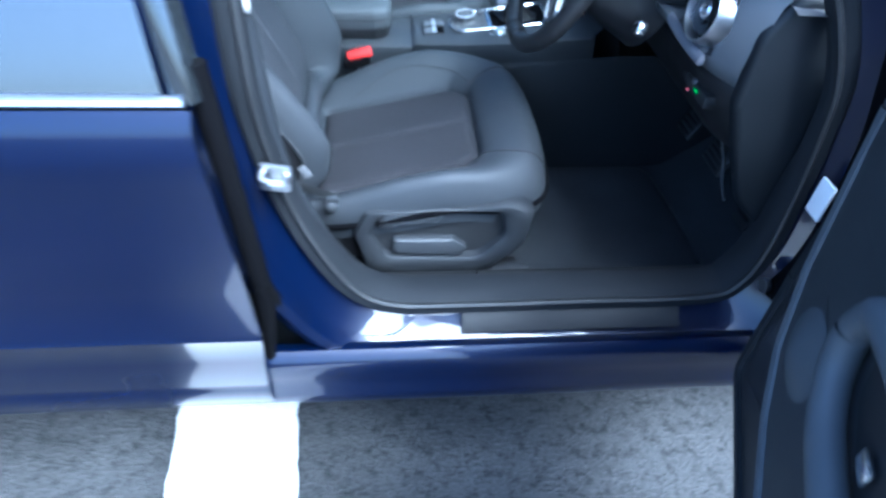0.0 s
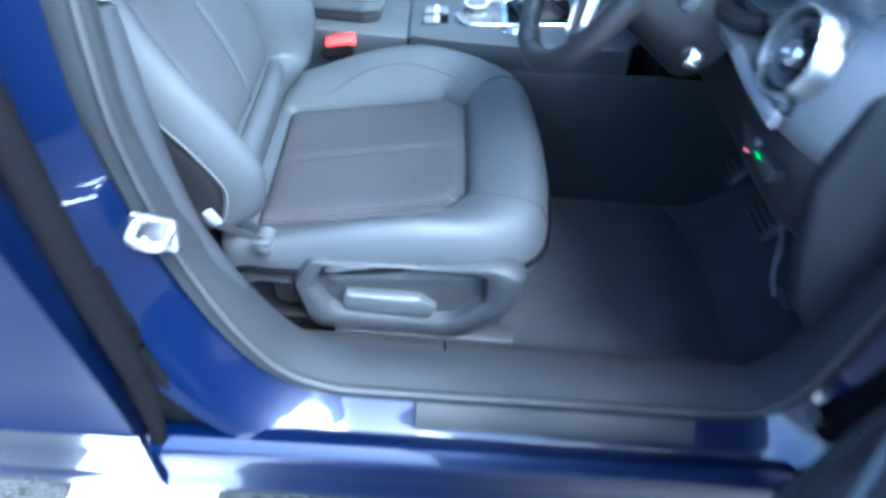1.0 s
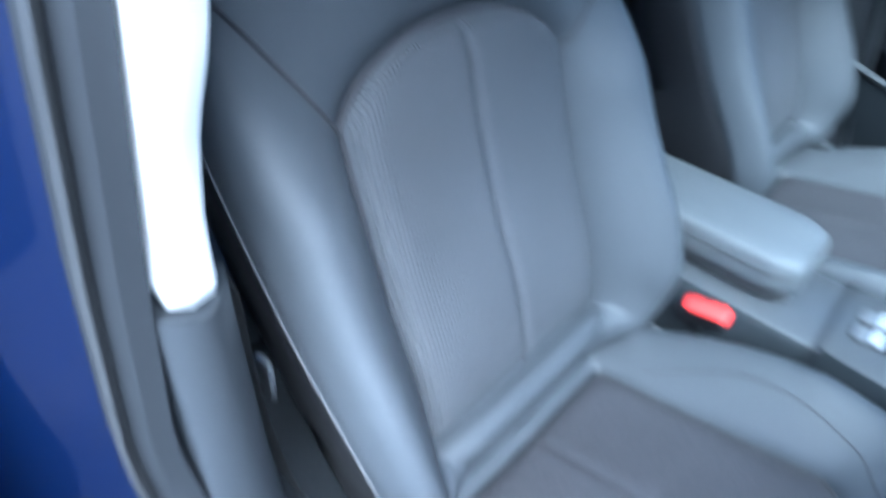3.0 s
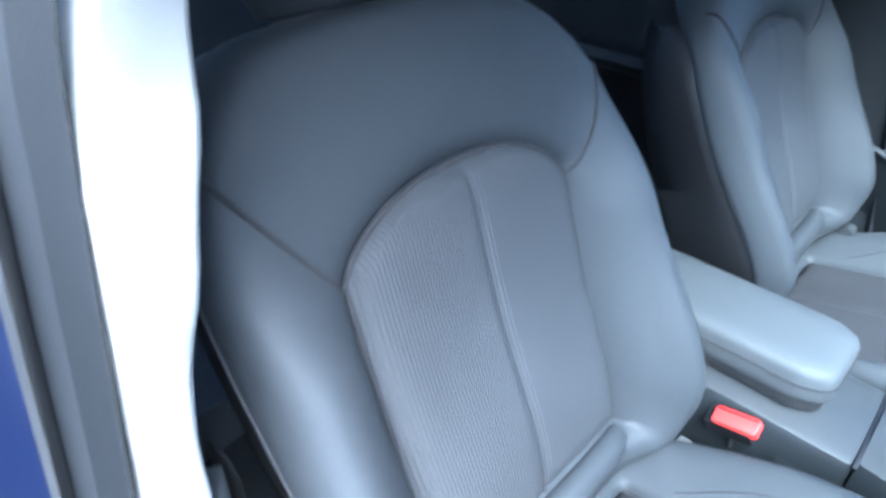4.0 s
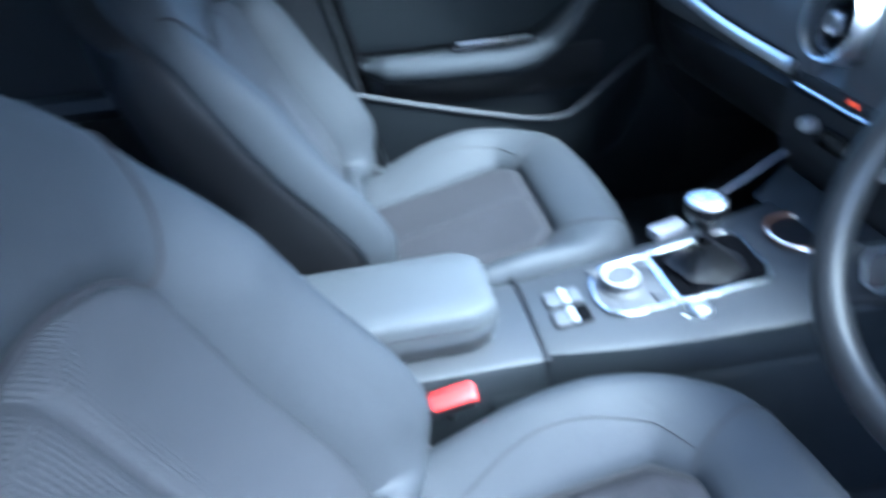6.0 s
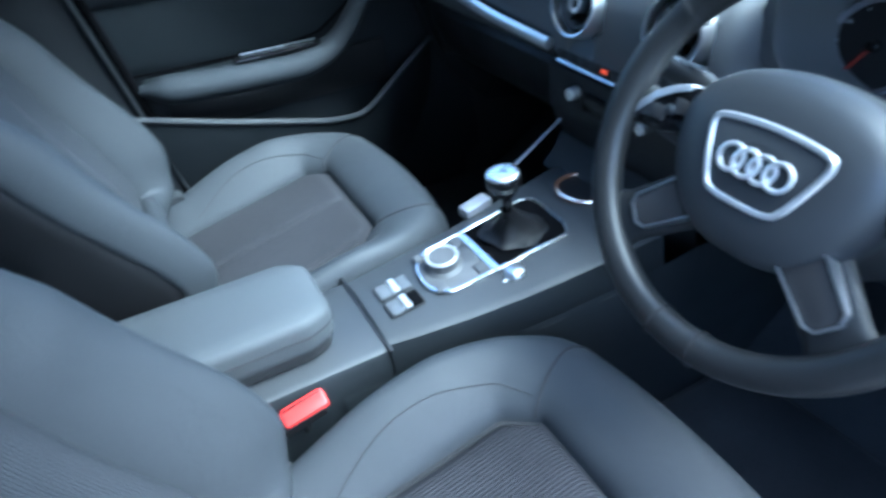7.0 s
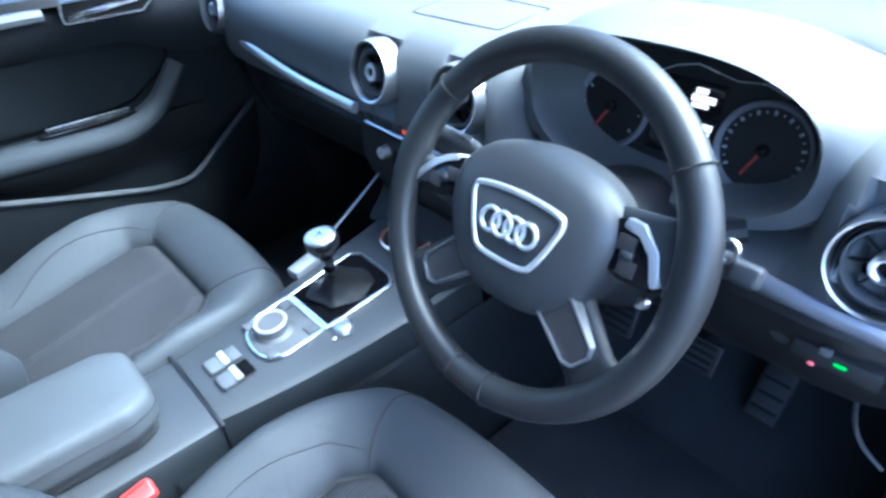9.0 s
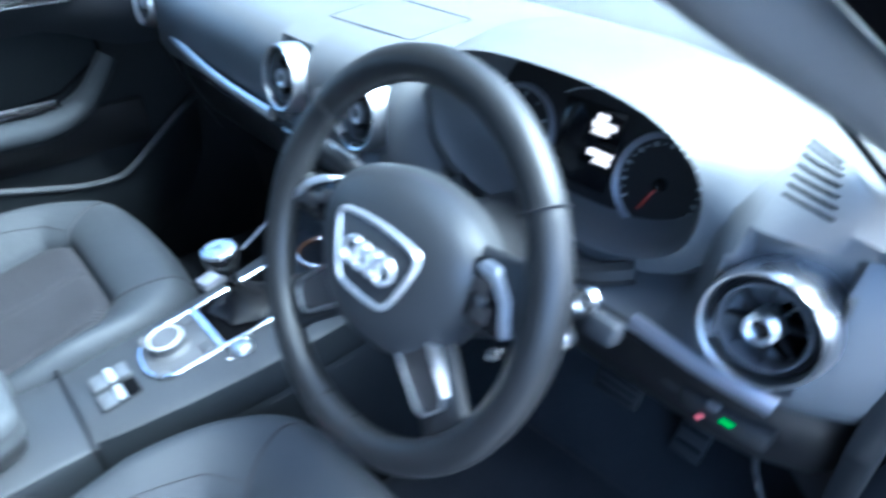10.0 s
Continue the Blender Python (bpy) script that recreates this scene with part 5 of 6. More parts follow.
gap = rounded([(0.762, 0.090), (0.772, -0.086), (0.88, -0.086), (0.88, 0.090)], 0.008, 4)
part("lid_gap", tube([Vector((p.x, p.y, dash_top(p.x, p.y) + 0.0002)) for p in gap], 0.0010, 6, True), SEAM, dash, "thin joint of the stowed screen's lid")
for i in range(7):
    a, b = Vector((0.822, -0.560)).lerp(Vector((0.738, -0.578)), i / 6), Vector((0.798, -0.594)).lerp(Vector((0.724, -0.620)), i / 6)
    slot = [Vector((p.x, p.y, dash_top(p.x, p.y) + 0.0006)) for p in (a.lerp(b, f) for f in np.linspace(0, 1, 9))]
    part("speaker_slot", tube(slot, 0.0017, 6, flat=0.5), MATT_BLACK, dash, "dark speaker slot")
part("light_switch", lathe([(0.0, 0.010), (0.012, 0.009), (0.013, 0.0), (0.018, -0.002)], 24, axes((0.728, -0.545, 0.758), Vector((0, -1, 0)), Vector((0, 0, 1)), Vector((-1, 0, 0)))), PLASTIC, dash, "round black light switch")
part("ignition_ring", lathe([(0.006, 0.004), (0.012, 0.006), (0.015, 0.002), (0.015, -0.01)], 20, axes((0.652, -0.455, 0.794), Vector((0, -1, 0)), Vector((0.3, 0, 0.95)), Vector((-0.95, 0, 0.3)))), CHROME, dash, "bright ignition lock ring")


def plug_in():
    ob = thing("diagnostic_plug", "black plug-in box with pink and green lamps under the dash", "device", at=pose(0, 0.013, 0.010))
    part("case", box((0.030, 0.085, 0.022), 0.004, at=(0.728, -0.612, 0.744)), PLASTIC_LOW, ob)
    part("red_lamp", box((0.003, 0.006, 0.004), 0.001, at=(0.711, -0.594, 0.7355)), LAMP_PINK, ob, "small pink lamp")
    part("green_lamp", box((0.003, 0.012, 0.004), 0.001, at=(0.713, -0.618, 0.746)), LAMP_GREEN, ob, "small green lamp")
    part("cap", box((0.006, 0.012, 0.010), 0.002, at=(0.715, -0.602, 0.754)), PALE_CAP, ob)
    part("lead", tube(smooth_path([(0.745, -0.642, 0.722), (0.775, -0.636, 0.675), (0.798, -0.640, 0.620), (0.80, -0.656, 0.588), (0.80, -0.684, 0.568)], 6), 0.0032, 6), GREY_TRIM, ob, "grey cable")


plug_in()


def pedals():
    def pedal(name, label, x, y, z, w, h, pitch):
        ob = thing(name, label, "pedal", "foot pedals", pose(x, y, z, 0, pitch, 0))
        part("pad", box((0.014, w, h), 0.005, 3), PLASTIC_LOW, ob)
        for i in range(4):
            part("rib", box((0.004, w * 0.8, 0.006), 0.0015, at=(-0.008, 0, -h * 0.33 + h * 0.22 * i)), RUBBER, ob)
        part("arm", tube(smooth_path([(0.005, 0, h * 0.3), (0.05, 0, h * 0.8 + 0.03), (0.09, 0.0, 0.25)], 5), 0.009, 8), BLACK, ob)
    pedal("accelerator_pedal", "grey rubber-faced accelerator pedal", 1.02, -0.492, 0.41, 0.055, 0.12, 35)
    pedal("brake_pedal", "black ribbed brake pedal", 0.955, -0.375, 0.46, 0.085, 0.06, 25)
    pedal("clutch_pedal", "black ribbed clutch pedal", 0.945, -0.235, 0.46, 0.065, 0.065, 25)


pedals()


def floor_mat():
    o = rounded([(0.40, -0.60), (0.90, -0.60), (0.93, -0.50), (0.90, -0.16), (0.40, -0.16)], 0.05, 5)
    ob = tagged(part("floor_mat", slab(o, 0.009, 0.003, Matrix.Translation((0, 0, 0.262))), CARPET), "black carpet floor mat with bound edge", "mat")
    part("binding", tube([Vector((p.x, p.y, 0.268)) for p in o], 0.005, 6, True), PLASTIC_LOW, ob)


floor_mat()

# ---- steering wheel ----
ST = radians(24)
WM = axes((0.528, -0.350, 0.889), Vector((0, -1, 0)), Vector((math.sin(ST), 0, math.cos(ST))), Vector((-math.cos(ST), 0, math.sin(ST))))


def steering_wheel():
    ob = thing("steering_wheel", "black leather four-spoke steering wheel with chrome badge surround", "steering wheel", at=WM)
    R = 0.170
    rows = []
    for k in range(120):
        a = k * math.tau / 120
        fat = 0.0165 + 0.0018 * math.exp(-((math.sin(a) - 0.15) / 0.25) ** 2)
        c = Vector((math.cos(a), math.sin(a), 0))
        rows.append([c * (R + fat * 1.0 * math.cos(t)) + Vector((0, 0, 1)) * fat * 0.95 * math.sin(t) for t in np.linspace(0, math.tau, 16, endpoint=False)])
    rim = part("rim", loft(rows, True, True), WHEEL_LEATHER, ob, "worn black leather rim", smooth=60)
    for deg in (37, 143, 262, 278):
        a = radians(deg)
        c = Vector((math.cos(a), math.sin(a), 0))
        part("rim_seam", tube([c * (R + 0.0183 * math.cos(t)) + Vector((0, 0, 1)) * 0.0176 * math.sin(t) for t in np.linspace(0, math.tau, 20, endpoint=False)], 0.0009, 5, True, up=(1, 0.3, 0.2)), SEAM, rim)

    def spoke(name, a0, w0, w1, r0, r1, z0, z1, mat, label=""):
        """A spoke from radius r0 to r1 at angle a0, of half widths w0 to w1."""
        d, s = Vector((math.cos(a0), math.sin(a0), 0)), Vector((-math.sin(a0), math.cos(a0), 0))
        rws = []
        for i in range(9):
            t = i / 8
            w = w0 + (w1 - w0) * t + 0.010 * smoothstep(0.75, 1.0, t)
            z = z0 + (z1 - z0) * smoothstep(0, 1, t)
            th = 0.011
            p = d * (r0 + (r1 - r0) * t)
            rws.append([p + s * w * math.copysign(abs(math.cos(u)) ** 0.7, math.cos(u)) + Vector((0, 0, z + th * math.sin(u))) for u in np.linspace(0, math.tau, 16, endpoint=False)])
        return part(name, loft(rws, False, True, True), mat, ob, label, smooth=60)
    # two upper spokes with switch pads; the wheel rests a few degrees off centre
    pads = {13: ([(0.088, 0.002), (0.106, -0.006), (0.136, -0.005), (0.143, 0.006), (0.128, 0.042), (0.110, 0.049), (0.088, 0.047)],
                 [(0.098, 0.041), (0.100, 0.049), (0.116, 0.0485), (0.136, 0.031), (0.1455, 0.004), (0.139, 0.001), (0.130, 0.025), (0.114, 0.039)],
                 ((0.106, 0.028), (0.113, 0.008)), (0.038, 0.026)),
            177: ([(-0.088, 0.042), (-0.112, 0.037), (-0.137, 0.024), (-0.159, 0.000), (-0.148, -0.012), (-0.118, -0.012), (-0.088, -0.004)],
                  [(-0.102, 0.041), (-0.118, 0.036), (-0.139, 0.024), (-0.1615, -0.001), (-0.155, -0.006), (-0.134, 0.017), (-0.116, 0.029), (-0.102, 0.034)],
                  ((-0.104, 0.018), (-0.126, 0.006)), (0.030, 0.013))}
    for a, (pad_o, edge_o, keys, (w0, w1)) in pads.items():
        sp = spoke("spoke", radians(a), w0, w1, 0.06, 0.172, -0.018, -0.008, AIRBAG)
        H = Matrix.Translation((0, 0, -0.026))
        part("switch_pad", slab(rounded(pad_o, 0.006, 4), 0.026, 0.006, H), GLOSS_BLACK, sp, "gloss black switch pad")
        part("switch_edge", slab(rounded(edge_o, 0.0025, 4), 0.0285, 0.002, H), SILVER_PAINT, sp, "bright silver edge")
        for dx, dy in keys:
            part("switch", box((0.017, 0.014, 0.003), 0.0012, at=(dx, dy, 0.0006)), SPOKE_INSERT, sp)
        mx, my = (keys[0][0] + keys[1][0]) / 2, (keys[0][1] + keys[1][1]) / 2
        part("roller", lathe([(0.004, -0.006), (0.0055, -0.004), (0.0055, 0.004), (0.004, 0.006)], 14, axes((mx, my, -0.0015), Vector((0, 1, 0)), Vector((0, 0, 1)), Vector((1, 0, 0)))), GREY_TRIM, sp)
        if a < 90:
            part("paddle_key", lathe([(0.0, 0.006), (0.005, 0.005), (0.0065, 0.0)], 14, Matrix.Translation((0.135, -0.014, -0.006))), CHROME, sp)
    for a in (222, 320):
        sp = spoke("spoke", radians(a), 0.030, 0.026, 0.06, 0.172, -0.021, -0.008, WHEEL_LEATHER)
        S = pose(0, 0, -0.0150, 0, 0, a - 90)
        o = rounded([(-0.022, 0.074), (0.022, 0.074), (0.019, 0.130), (0.011, 0.139), (-0.011, 0.139), (-0.019, 0.130)], 0.006, 4)
        part("spoke_insert", slab(grown(o, -0.0035), 0.0165, 0.001, S), SPOKE_INSERT, sp, "dark insert")
        part("insert_edge", frame_bm(o, grown(o, -0.0042), 0.0185, S), SATIN, sp, "satin metal outline")
    # airbag cover, domed
    cover = [Vector((p.x, p.y)) for p in smooth_path([(p[0], p[1], 0) for p in ((0.0, -0.082), (0.045, -0.075), (0.080, -0.046), (0.101, 0.000), (0.098, 0.040), (0.062, 0.070), (0.0, 0.081), (-0.062, 0.070), (-0.098, 0.040), (-0.101, 0.000), (-0.080, -0.046), (-0.045, -0.075))], 6, True)]
    cover = polar(cover, (0, 0), 96)
    rws = []
    for s, z in ((1.0, -0.035), (1.0, -0.018), (0.988, -0.010), (0.955, -0.001), (0.89, 0.007), (0.77, 0.0138), (0.6, 0.0178), (0.4, 0.0195), (0.2, 0.0203), (0.02, 0.0205)):
        rws.append([Vector((p.x * s, p.y * s, z)) for p in cover])
    air = part("airbag_cover", loft(rws, False, True, True), AIRBAG, ob, "dark grey domed airbag cover", smooth=60)
    sh = [Vector((p.x, p.y)) for p in smooth_path([(x, y, 0) for x, y in ((-0.046, 0.0305), (0.0, 0.0345), (0.046, 0.0305), (0.0565, 0.021), (0.052, 0.001), (0.040, -0.026), (0.028, -0.0365), (0.0, -0.0385), (-0.028, -0.0365), (-0.040, -0.026), (-0.052, 0.001), (-0.0565, 0.021))], 6, True)]
    B = Matrix.Translation((0, 0.002, 0.0140))
    part("badge_surround", frame_bm(sh, grown(sh, -0.0068), 0.0075, B), BADGE_METAL, air, "bright chrome shield-shaped surround")
    part("badge_field", slab(grown(sh, -0.005), 0.0062, 0.001, B), AIRBAG, air)
    for i in range(4):
        part("badge_ring", tube([Vector((-0.0225 + i * 0.015 + 0.0112 * math.cos(t), 0.0 + 0.0112 * math.sin(t), 0.0220 + 0.0006 * (i % 2))) for t in np.linspace(0, math.tau, 28, endpoint=False)], 0.0023, 8, True), BADGE_METAL, air, "plain chrome ring")
    part("column_shroud", loft([[Vector((w * math.cos(t), -0.012 + h * math.sin(t), z)) for t in np.linspace(0, math.tau, 24, endpoint=False)] for z, w, h in ((-0.02, 0.050, 0.045), (-0.05, 0.062, 0.055), (-0.12, 0.075, 0.070), (-0.20, 0.085, 0.085))], False, True), PLASTIC, ob, "black plastic column shroud", smooth=60)
    # control stalks
    st = part("indicator_stalk", tube(smooth_path([(-0.05, 0.030, -0.045), (-0.11, 0.040, -0.040), (-0.165, 0.046, -0.036), (-0.195, 0.048, -0.034)], 6), [0.010] * 7 + [0.0125] * 12, 10, flat=0.7), PLASTIC, ob, "black indicator stalk")
    part("stalk_line", box((0.060, 0.003, 0.002), 0.0005, at=(-0.150, 0.055, -0.032)), SATIN, st)
    st = part("wiper_stalk", tube(smooth_path([(0.05, 0.020, -0.050), (0.12, 0.034, -0.050), (0.180, 0.037, -0.046)], 6), 0.010, 10, flat=0.7), PLASTIC, ob, "black wiper stalk")
    part("stalk_tip", box((0.026, 0.020, 0.016), 0.005, 3, at=(0.190, 0.035, -0.044)), GREY_TRIM, st, "grey stalk tip")
    part("key_ring", tube([(0.172 + 0.008 * math.cos(t), 0.048 + 0.009 * math.sin(t), -0.036) for t in np.linspace(0, math.tau, 16, endpoint=False)], 0.0022, 6, True), CHROME, st)
    return ob


steering_wheel()

# ---- centre console ----
CY = 0.024


def near_edge(x):
    """The console top's edge on the driver's side."""
    return float(np.interp(x, (0.276, 0.31, 0.39, 0.47, 0.56, 0.70), (-0.050, -0.060, -0.078, -0.092, -0.102, -0.112)))


def far_edge(x):
    return float(np.interp(x, (0.276, 0.45, 0.52, 0.70), (0.098, 0.108, 0.114, 0.140)))


def zc(x):
    return 0.572 + 0.115 * (x - 0.28)


def console():
    ob = thing("centre_console", "grey plastic centre console with chrome gear surround", "console")
    rows = []
    for x in np.linspace(0.278, 0.70, 16):
        a, b = near_edge(x), far_edge(x)
        z = zc(x)
        lo = 0.27
        rows.append([(x, a - 0.030, lo), (x, a - 0.014, z - 0.05), (x, a - 0.006, z - 0.016), (x, a - 0.002, z - 0.006), (x, a + 0.008, z), (x, CY, z + 0.002), (x, b - 0.008, z), (x, b, z - 0.004), (x, b + 0.004, z - 0.014), (x, b + 0.008, z - 0.05), (x, b + 0.016, lo)])
    # one shell in two tones: lit top lighter, shaded flanks darker
    part("upper_shell", loft([r[3:8] for r in rows]), GREY_TRIM, ob, "mid grey console top, lightened to look lit")
    part("flank", loft([r[:4] for r in rows]), DOOR_CARD, ob, "near-black console flank, darkened to look shaded")
    part("flank", loft([r[7:] for r in rows]), PLASTIC_LOW, ob, "near-black console flank, darkened to look shaded")
    side = []
    for x in np.linspace(0.20, 1.16, 20):
        z = zc(min(max(x, 0.27), 0.75)) - 0.052
        a = near_edge(x) - 0.010
        side.append([(x, a - 0.008, z + 0.004), (x, a - 0.012, z - 0.004), (x, a - 0.016, 0.40), (x, a - 0.03, 0.25)])
    part("side_panel", loft(side), DOOR_CARD, ob)
    part("side_panel", loft([[(x, 2 * CY - y, z) for x, y, z in r] for r in side]), PLASTIC, ob)
    part("side_trim_line", tube([(x, near_edge(x) - 0.021, zc(x) - 0.056) for x in (0.24, 0.32, 0.40, 0.50, 0.60, 0.76)], 0.0014, 6), PLASTIC_LOW, ob)
    # rear body under the armrest
    rear = []
    for x in (-0.42, -0.2, 0.0, 0.15, 0.274):
        z = 0.566
        rear.append([(x, -0.078, 0.26), (x, -0.070, 0.48), (x, -0.064, z - 0.015), (x, -0.058, z - 0.004), (x, -0.05, z), (x, CY, z + 0.001), (x, 0.098, z), (x, 0.110, z - 0.006), (x, 0.116, z - 0.02), (x, 0.124, 0.26)])
    # same split here: shade coloured into the sides, light into the top
    part("rear_shell", loft([r[:4] for r in rear]), DOOR_CARD, ob, "console side, darkened to look shaded")
    part("rear_shell", loft([r[7:] for r in rear]), PLASTIC_LOW, ob, "console side, darkened to look shaded")
    part("rear_top", loft([r[3:8] for r in rear]), GREY_TRIM, ob, "mid grey console top behind the joint, lightened to look lit")
    part("rear_cap", box((0.012, 0.18, 0.28), 0.004, at=(-0.418, CY, 0.41)), PLASTIC, ob)
    part("shell_gap", box((0.006, 0.182, 0.004), 0.001, at=(0.276, CY, 0.5675)), BLACK, ob)
    # chrome frame: control panel behind, gaiter ahead
    def on(x, y, h=0.0):
        return Vector((x, y, zc(x) + 0.0025 + h))
    T = axes(on(0.0, 0.0), Vector((1, 0, 0.115)).normalized(), Vector((0, 1, 0)), Vector((-0.115, 0, 1)).normalized())
    gear_o = rounded([(0.468, -0.034), (0.598, -0.034), (0.610, -0.006), (0.612, 0.074), (0.596, 0.090), (0.468, 0.080)], [0.004, 0.016, 0.02, 0.016, 0.016, 0.004], 8)
    ctrl_o = rounded([(0.468, -0.034), (0.468, 0.080), (0.404, 0.078), (0.372, 0.052), (0.366, 0.0), (0.388, -0.032)], [0.004, 0.004, 0.035, 0.045, 0.045, 0.035], 10)
    for o in (gear_o, ctrl_o):
        part("chrome_frame", frame_bm(o, grown(o, -0.0062), 0.0055, T), CHROME, ob, "bright chrome surround")
    part("control_field", slab(grown(ctrl_o, -0.005), 0.003, 0.001, T), FIELD_GREY, ob, "satin grey control field")
    part("gear_well", slab(grown(gear_o, -0.005), 0.0015, 0, T), MATT_BLACK, ob)
    part("rotary_control", lathe([(0.0, 0.020), (0.019, 0.020), (0.0225, 0.017), (0.0235, 0.004), (0.029, 0.001), (0.030, 0.0)], 40, T @ Matrix.Translation((0.412, 0.028, 0.003))), FIELD_GREY, ob, "satin grey rotary control")
    part("rotary_ring", tube([T @ Vector((0.412 + 0.0225 * math.cos(t), 0.028 + 0.0225 * math.sin(t), 0.0215)) for t in np.linspace(0, math.tau, 36, endpoint=False)], 0.0026, 8, True), SILVER_PAINT, ob, "bright ring of the rotary control")
    for x, y, w, h in ((0.385, -0.012, 0.016, 0.020), (0.452, 0.062, 0.018, 0.022), (0.452, -0.014, 0.018, 0.022), (0.388, 0.064, 0.014, 0.018)):
        part("control_key", box((w, h, 0.006), 0.002, m=T @ Matrix.Translation((x, y, 0.004))), FIELD_GREY, ob, "grey key")
    # two tilted switches with a bright face and dark hollow
    for y, dark in ((0.036, VENT_GREY), (-0.004, MATT_BLACK)):
        o = rounded([(0.302, y - 0.018), (0.356, y - 0.018), (0.356, y + 0.018), (0.302, y + 0.018)], 0.006, 4)
        part("switch_surround", frame_bm(o, grown(o, -0.002), 0.002, T), PLASTIC_LOW, ob)
        part("switch_face", slab(rounded([(0.305, y - 0.015), (0.326, y - 0.015), (0.326, y + 0.015), (0.305, y + 0.015)], 0.004, 3), 0.0035, 0.0012, T), VENT_GREY, ob)
        part("switch_lip", box((0.010, 0.030, 0.005), 0.0015, m=T @ Matrix.Translation((0.331, y, 0.0040))), SILVER_PAINT, ob, "bright switch lip")
        part("switch_hollow", box((0.017, 0.030, 0.003), 0.001, m=T @ Matrix.Translation((0.3455, y, 0.002))), dark, ob)
    part("start_button", lathe([(0.0, 0.008), (0.0115, 0.008), (0.014, 0.006), (0.016, 0.0)], 28, T @ Matrix.Translation((0.487, -0.049, 0.0))), SATIN, ob, "round satin start button")
    part("indicator_dot", lathe([(0.0, 0.002), (0.003, 0.0)], 10, T @ Matrix.Translation((0.466, -0.055, 0.0))), SATIN, ob)
    ring = [Vector((0.684 + 0.044 * math.cos(t), 0.046 + 0.044 * math.sin(t), zc(0.684) + 0.004)) for t in np.linspace(0, math.tau, 40, endpoint=False)]
    # the ring's orange glints are put in as a weak emission
    part("cup_ring", tube(ring, 0.0038, 8, True), CUP_GLINT, ob, "chrome cup holder ring with a faint painted warm glint")
    part("cup_well", lathe([(0.042, 0.003), (0.040, -0.004), (0.038, 0.003)], 36, Matrix.Translation((0.684, 0.046, zc(0.684))), False), BLACK, ob)
    part("cup_floor", lathe([(0.0, 0.0035), (0.041, 0.0032)], 32, Matrix.Translation((0.684, 0.046, zc(0.684)))), BLACK, ob)
    part("front_ramp", loft([[(x, y, z) for y in (-0.115, -0.05, 0.1, 0.165)] for x, z in ((0.69, 0.612), (0.715, 0.640), (0.728, 0.665))]), PLASTIC_LOW, ob)
    part("panel_edge", tube([(0.585, 0.150, 0.618), (0.65, 0.152, 0.655), (0.715, 0.150, 0.700)], 0.0024, 6), DIM_SILVER, ob, "slim bright edge of the middle panel")
    return ob


def armrest(ob):
    o = rounded([(-0.22, -0.036), (0.185, -0.036), (0.222, -0.020), (0.224, 0.088), (0.19, 0.108), (-0.22, 0.108)], [0.02, 0.03, 0.03, 0.03, 0.03, 0.02], 6)
    c = Vector((0.0, 0.036))
    rws = []
    for s, z in ((0.97, 0.592), (0.995, 0.596), (1.0, 0.604), (1.0, 0.618), (0.99, 0.630), (0.955, 0.638), (0.88, 0.642), (0.6, 0.645), (0.2, 0.646)):
        rws.append([Vector((*(c + Vector(((p.x - c.x) * (1 - (1 - s) * 0.4), (p.y - c.y) * s))), z)) for p in o])
    pad_ob = part("armrest", loft(rws, False, True, True), ARMREST, ob, "padded grey leather armrest", smooth=60)
    part("seam", tube([Vector((p.x, p.y, 0.617)) for p in grown(o, 0.0006)], 0.0011, 5, True), SEAM, pad_ob)
    rws = [[Vector((p.x, p.y, z)) for p in grown(o, d)] for d, z in ((-0.014, 0.566), (-0.006, 0.575), (-0.005, 0.592), (-0.02, 0.596))]
    part("hinged_base", loft(rws, False, True, True), PLASTIC, pad_ob, "dark plastic base")


armrest(console())


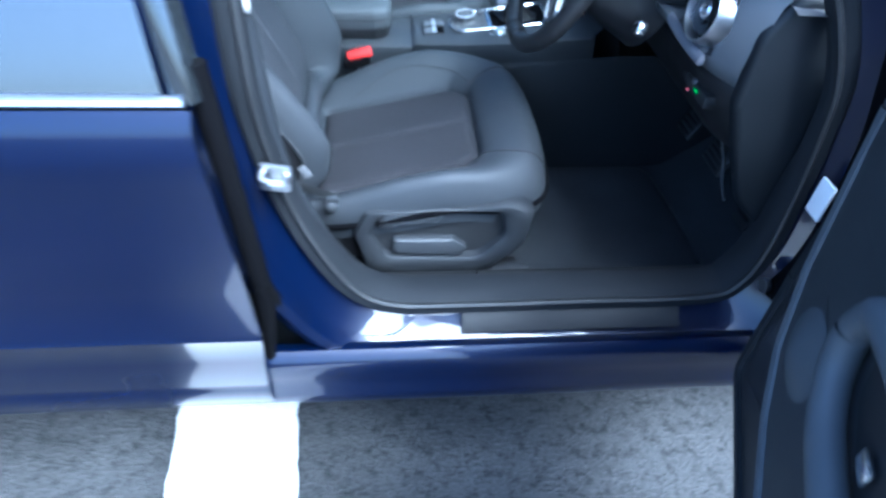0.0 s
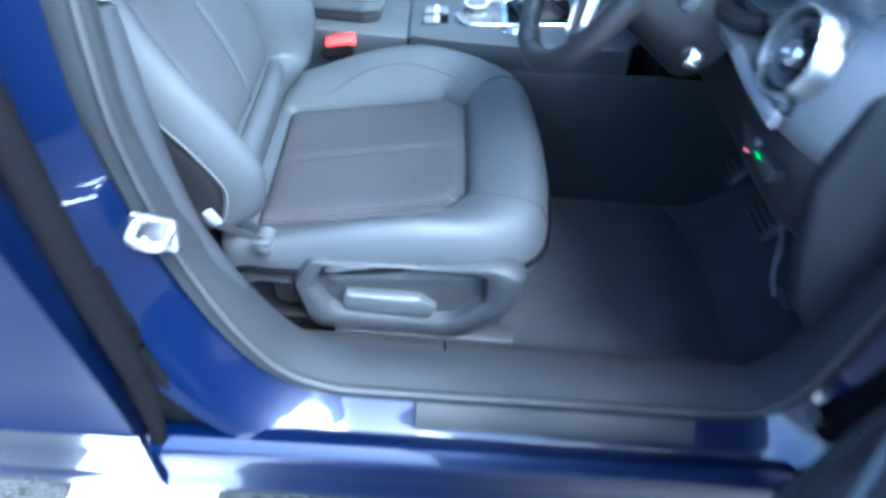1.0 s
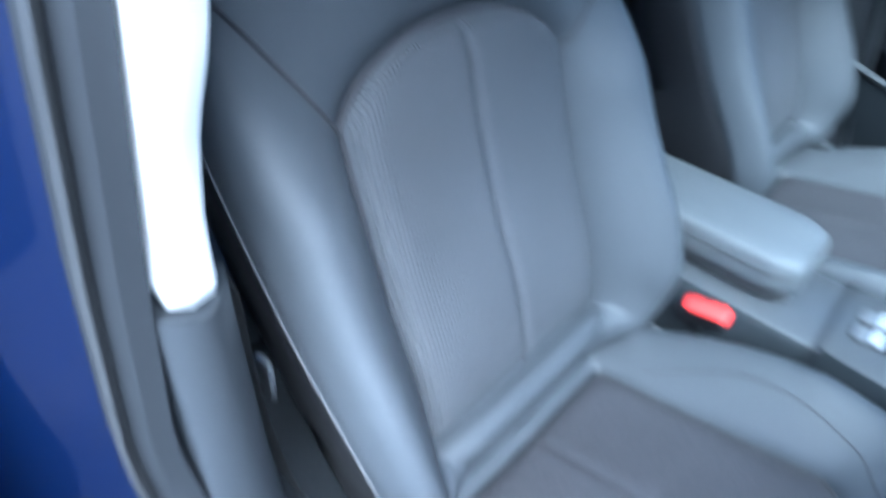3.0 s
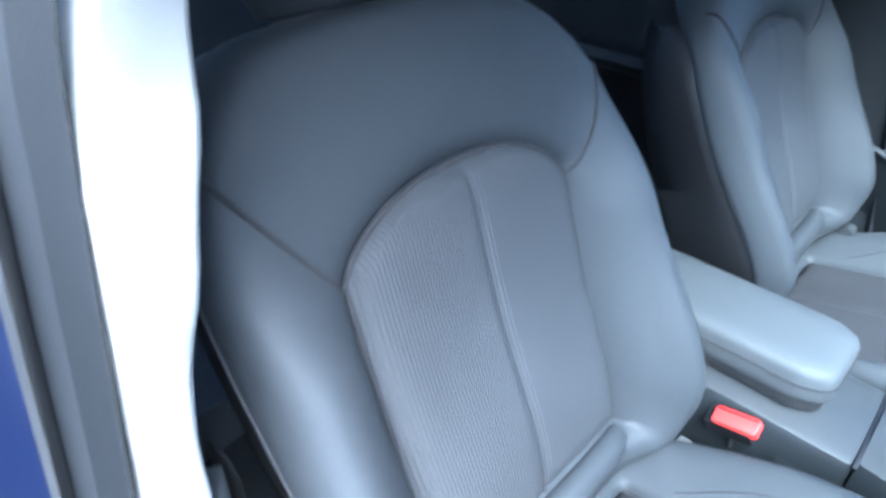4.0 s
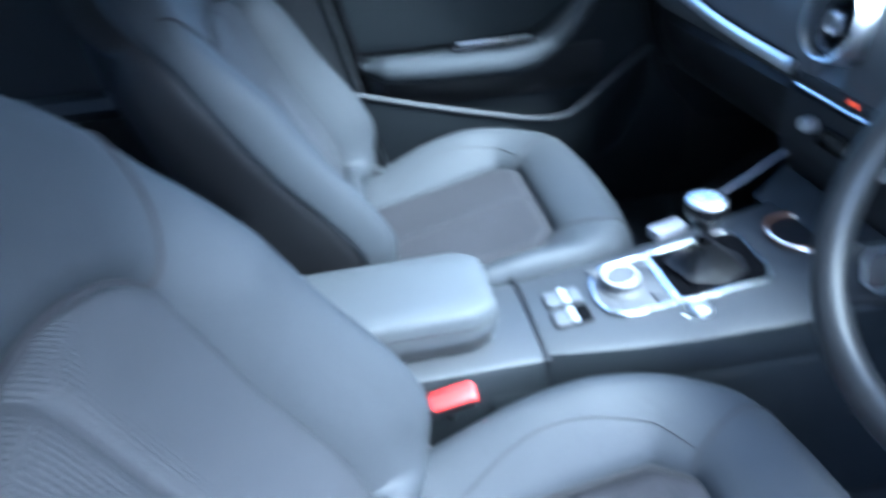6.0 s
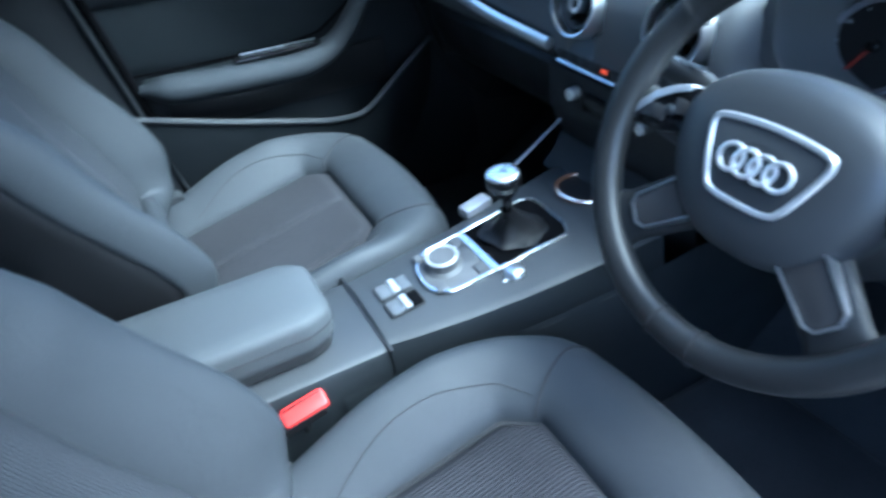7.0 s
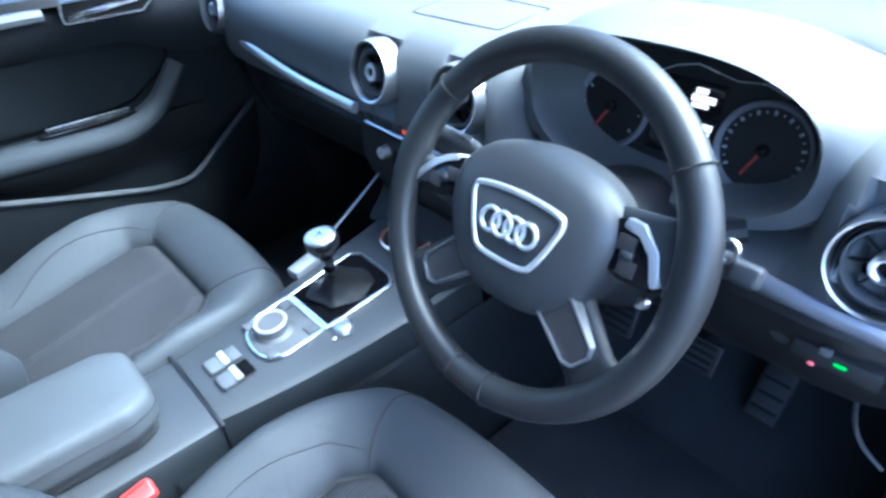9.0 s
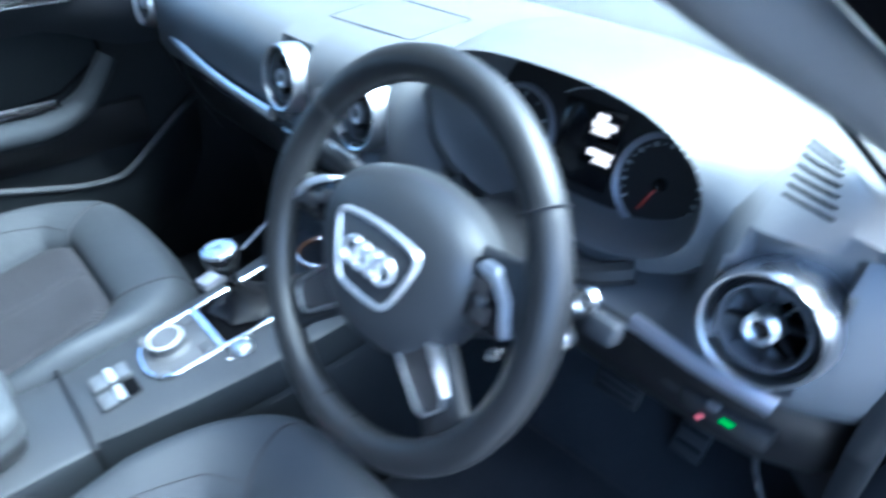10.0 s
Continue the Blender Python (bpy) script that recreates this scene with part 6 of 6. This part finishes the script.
def gear_lever():
    ob = thing("gear_lever", "gear lever with silver-capped knob and black leather gaiter", "gear lever")
    base = zc(0.545) + 0.004
    rws = []
    for t, wx, wy in ((0.0, 0.062, 0.046), (0.10, 0.056, 0.042), (0.22, 0.040, 0.032), (0.40, 0.024, 0.021), (0.65, 0.014, 0.013), (1.0, 0.010, 0.010)):
        z = base + 0.058 * t
        cx, cy = 0.545 - 0.034 * t, 0.028 - 0.014 * t
        row = []
        for k in range(28):
            a = k * math.tau / 28
            fold = 1 + 0.06 * math.sin(7 * a + 4 * t) * (1 - t) + 0.05 * math.sin(3 * a + 9 * t)
            row.append(Vector((cx + wx * fold * math.copysign(abs(math.cos(a)) ** 0.7, math.cos(a)), cy + wy * fold * math.copysign(abs(math.sin(a)) ** 0.7, math.sin(a)), z - 0.007 * math.sin(9 * t))))
        rws.append(row)
    part("gaiter", loft(rws, False, True), GAITER, ob, "creased black leather gaiter", smooth=70)
    part("shaft", tube([(0.516, 0.017, base + 0.035), (0.510, 0.014, base + 0.090)], 0.0075, 12), GLOSS_BLACK, ob)
    K = axes((0.508, 0.014, 0.697), Vector((1, 0, 0.12)).normalized(), Vector((0, 1, 0)), Vector((-0.12, 0, 1)).normalized())
    part("knob", lathe([(0.011, -0.012), (0.016, -0.006), (0.022, 0.004), (0.0255, 0.014), (0.0255, 0.022), (0.0245, 0.025)], 36, K), GLOSS_BLACK, ob, "gloss black knob")
    part("knob_cap", lathe([(0.0245, 0.0245), (0.0235, 0.028), (0.021, 0.0295), (0.016, 0.030), (0.0, 0.0305)], 36, K), SATIN, ob, "satin silver knob cap")
    for dx, dy, w, h in ((0, 0, 0.010, 0.0016), (0.004, -0.004, 0.0016, 0.008), (0.004, 0.0, 0.0016, 0.008), (0.004, 0.004, 0.0016, 0.008)):
        part("shift_mark", box((w, h, 0.001), 0, m=K @ Matrix.Translation((dx - 0.002, dy, 0.0306))), BLACK, ob, smooth=0)


gear_lever()
ob = tagged(part("card_tray", box((0.054, 0.026, 0.020), 0.004, m=pose(0.524, 0.125, 0.6025, 0, -6, 10)), DIM_SILVER), "pale plastic card tray on the console side", "tray")
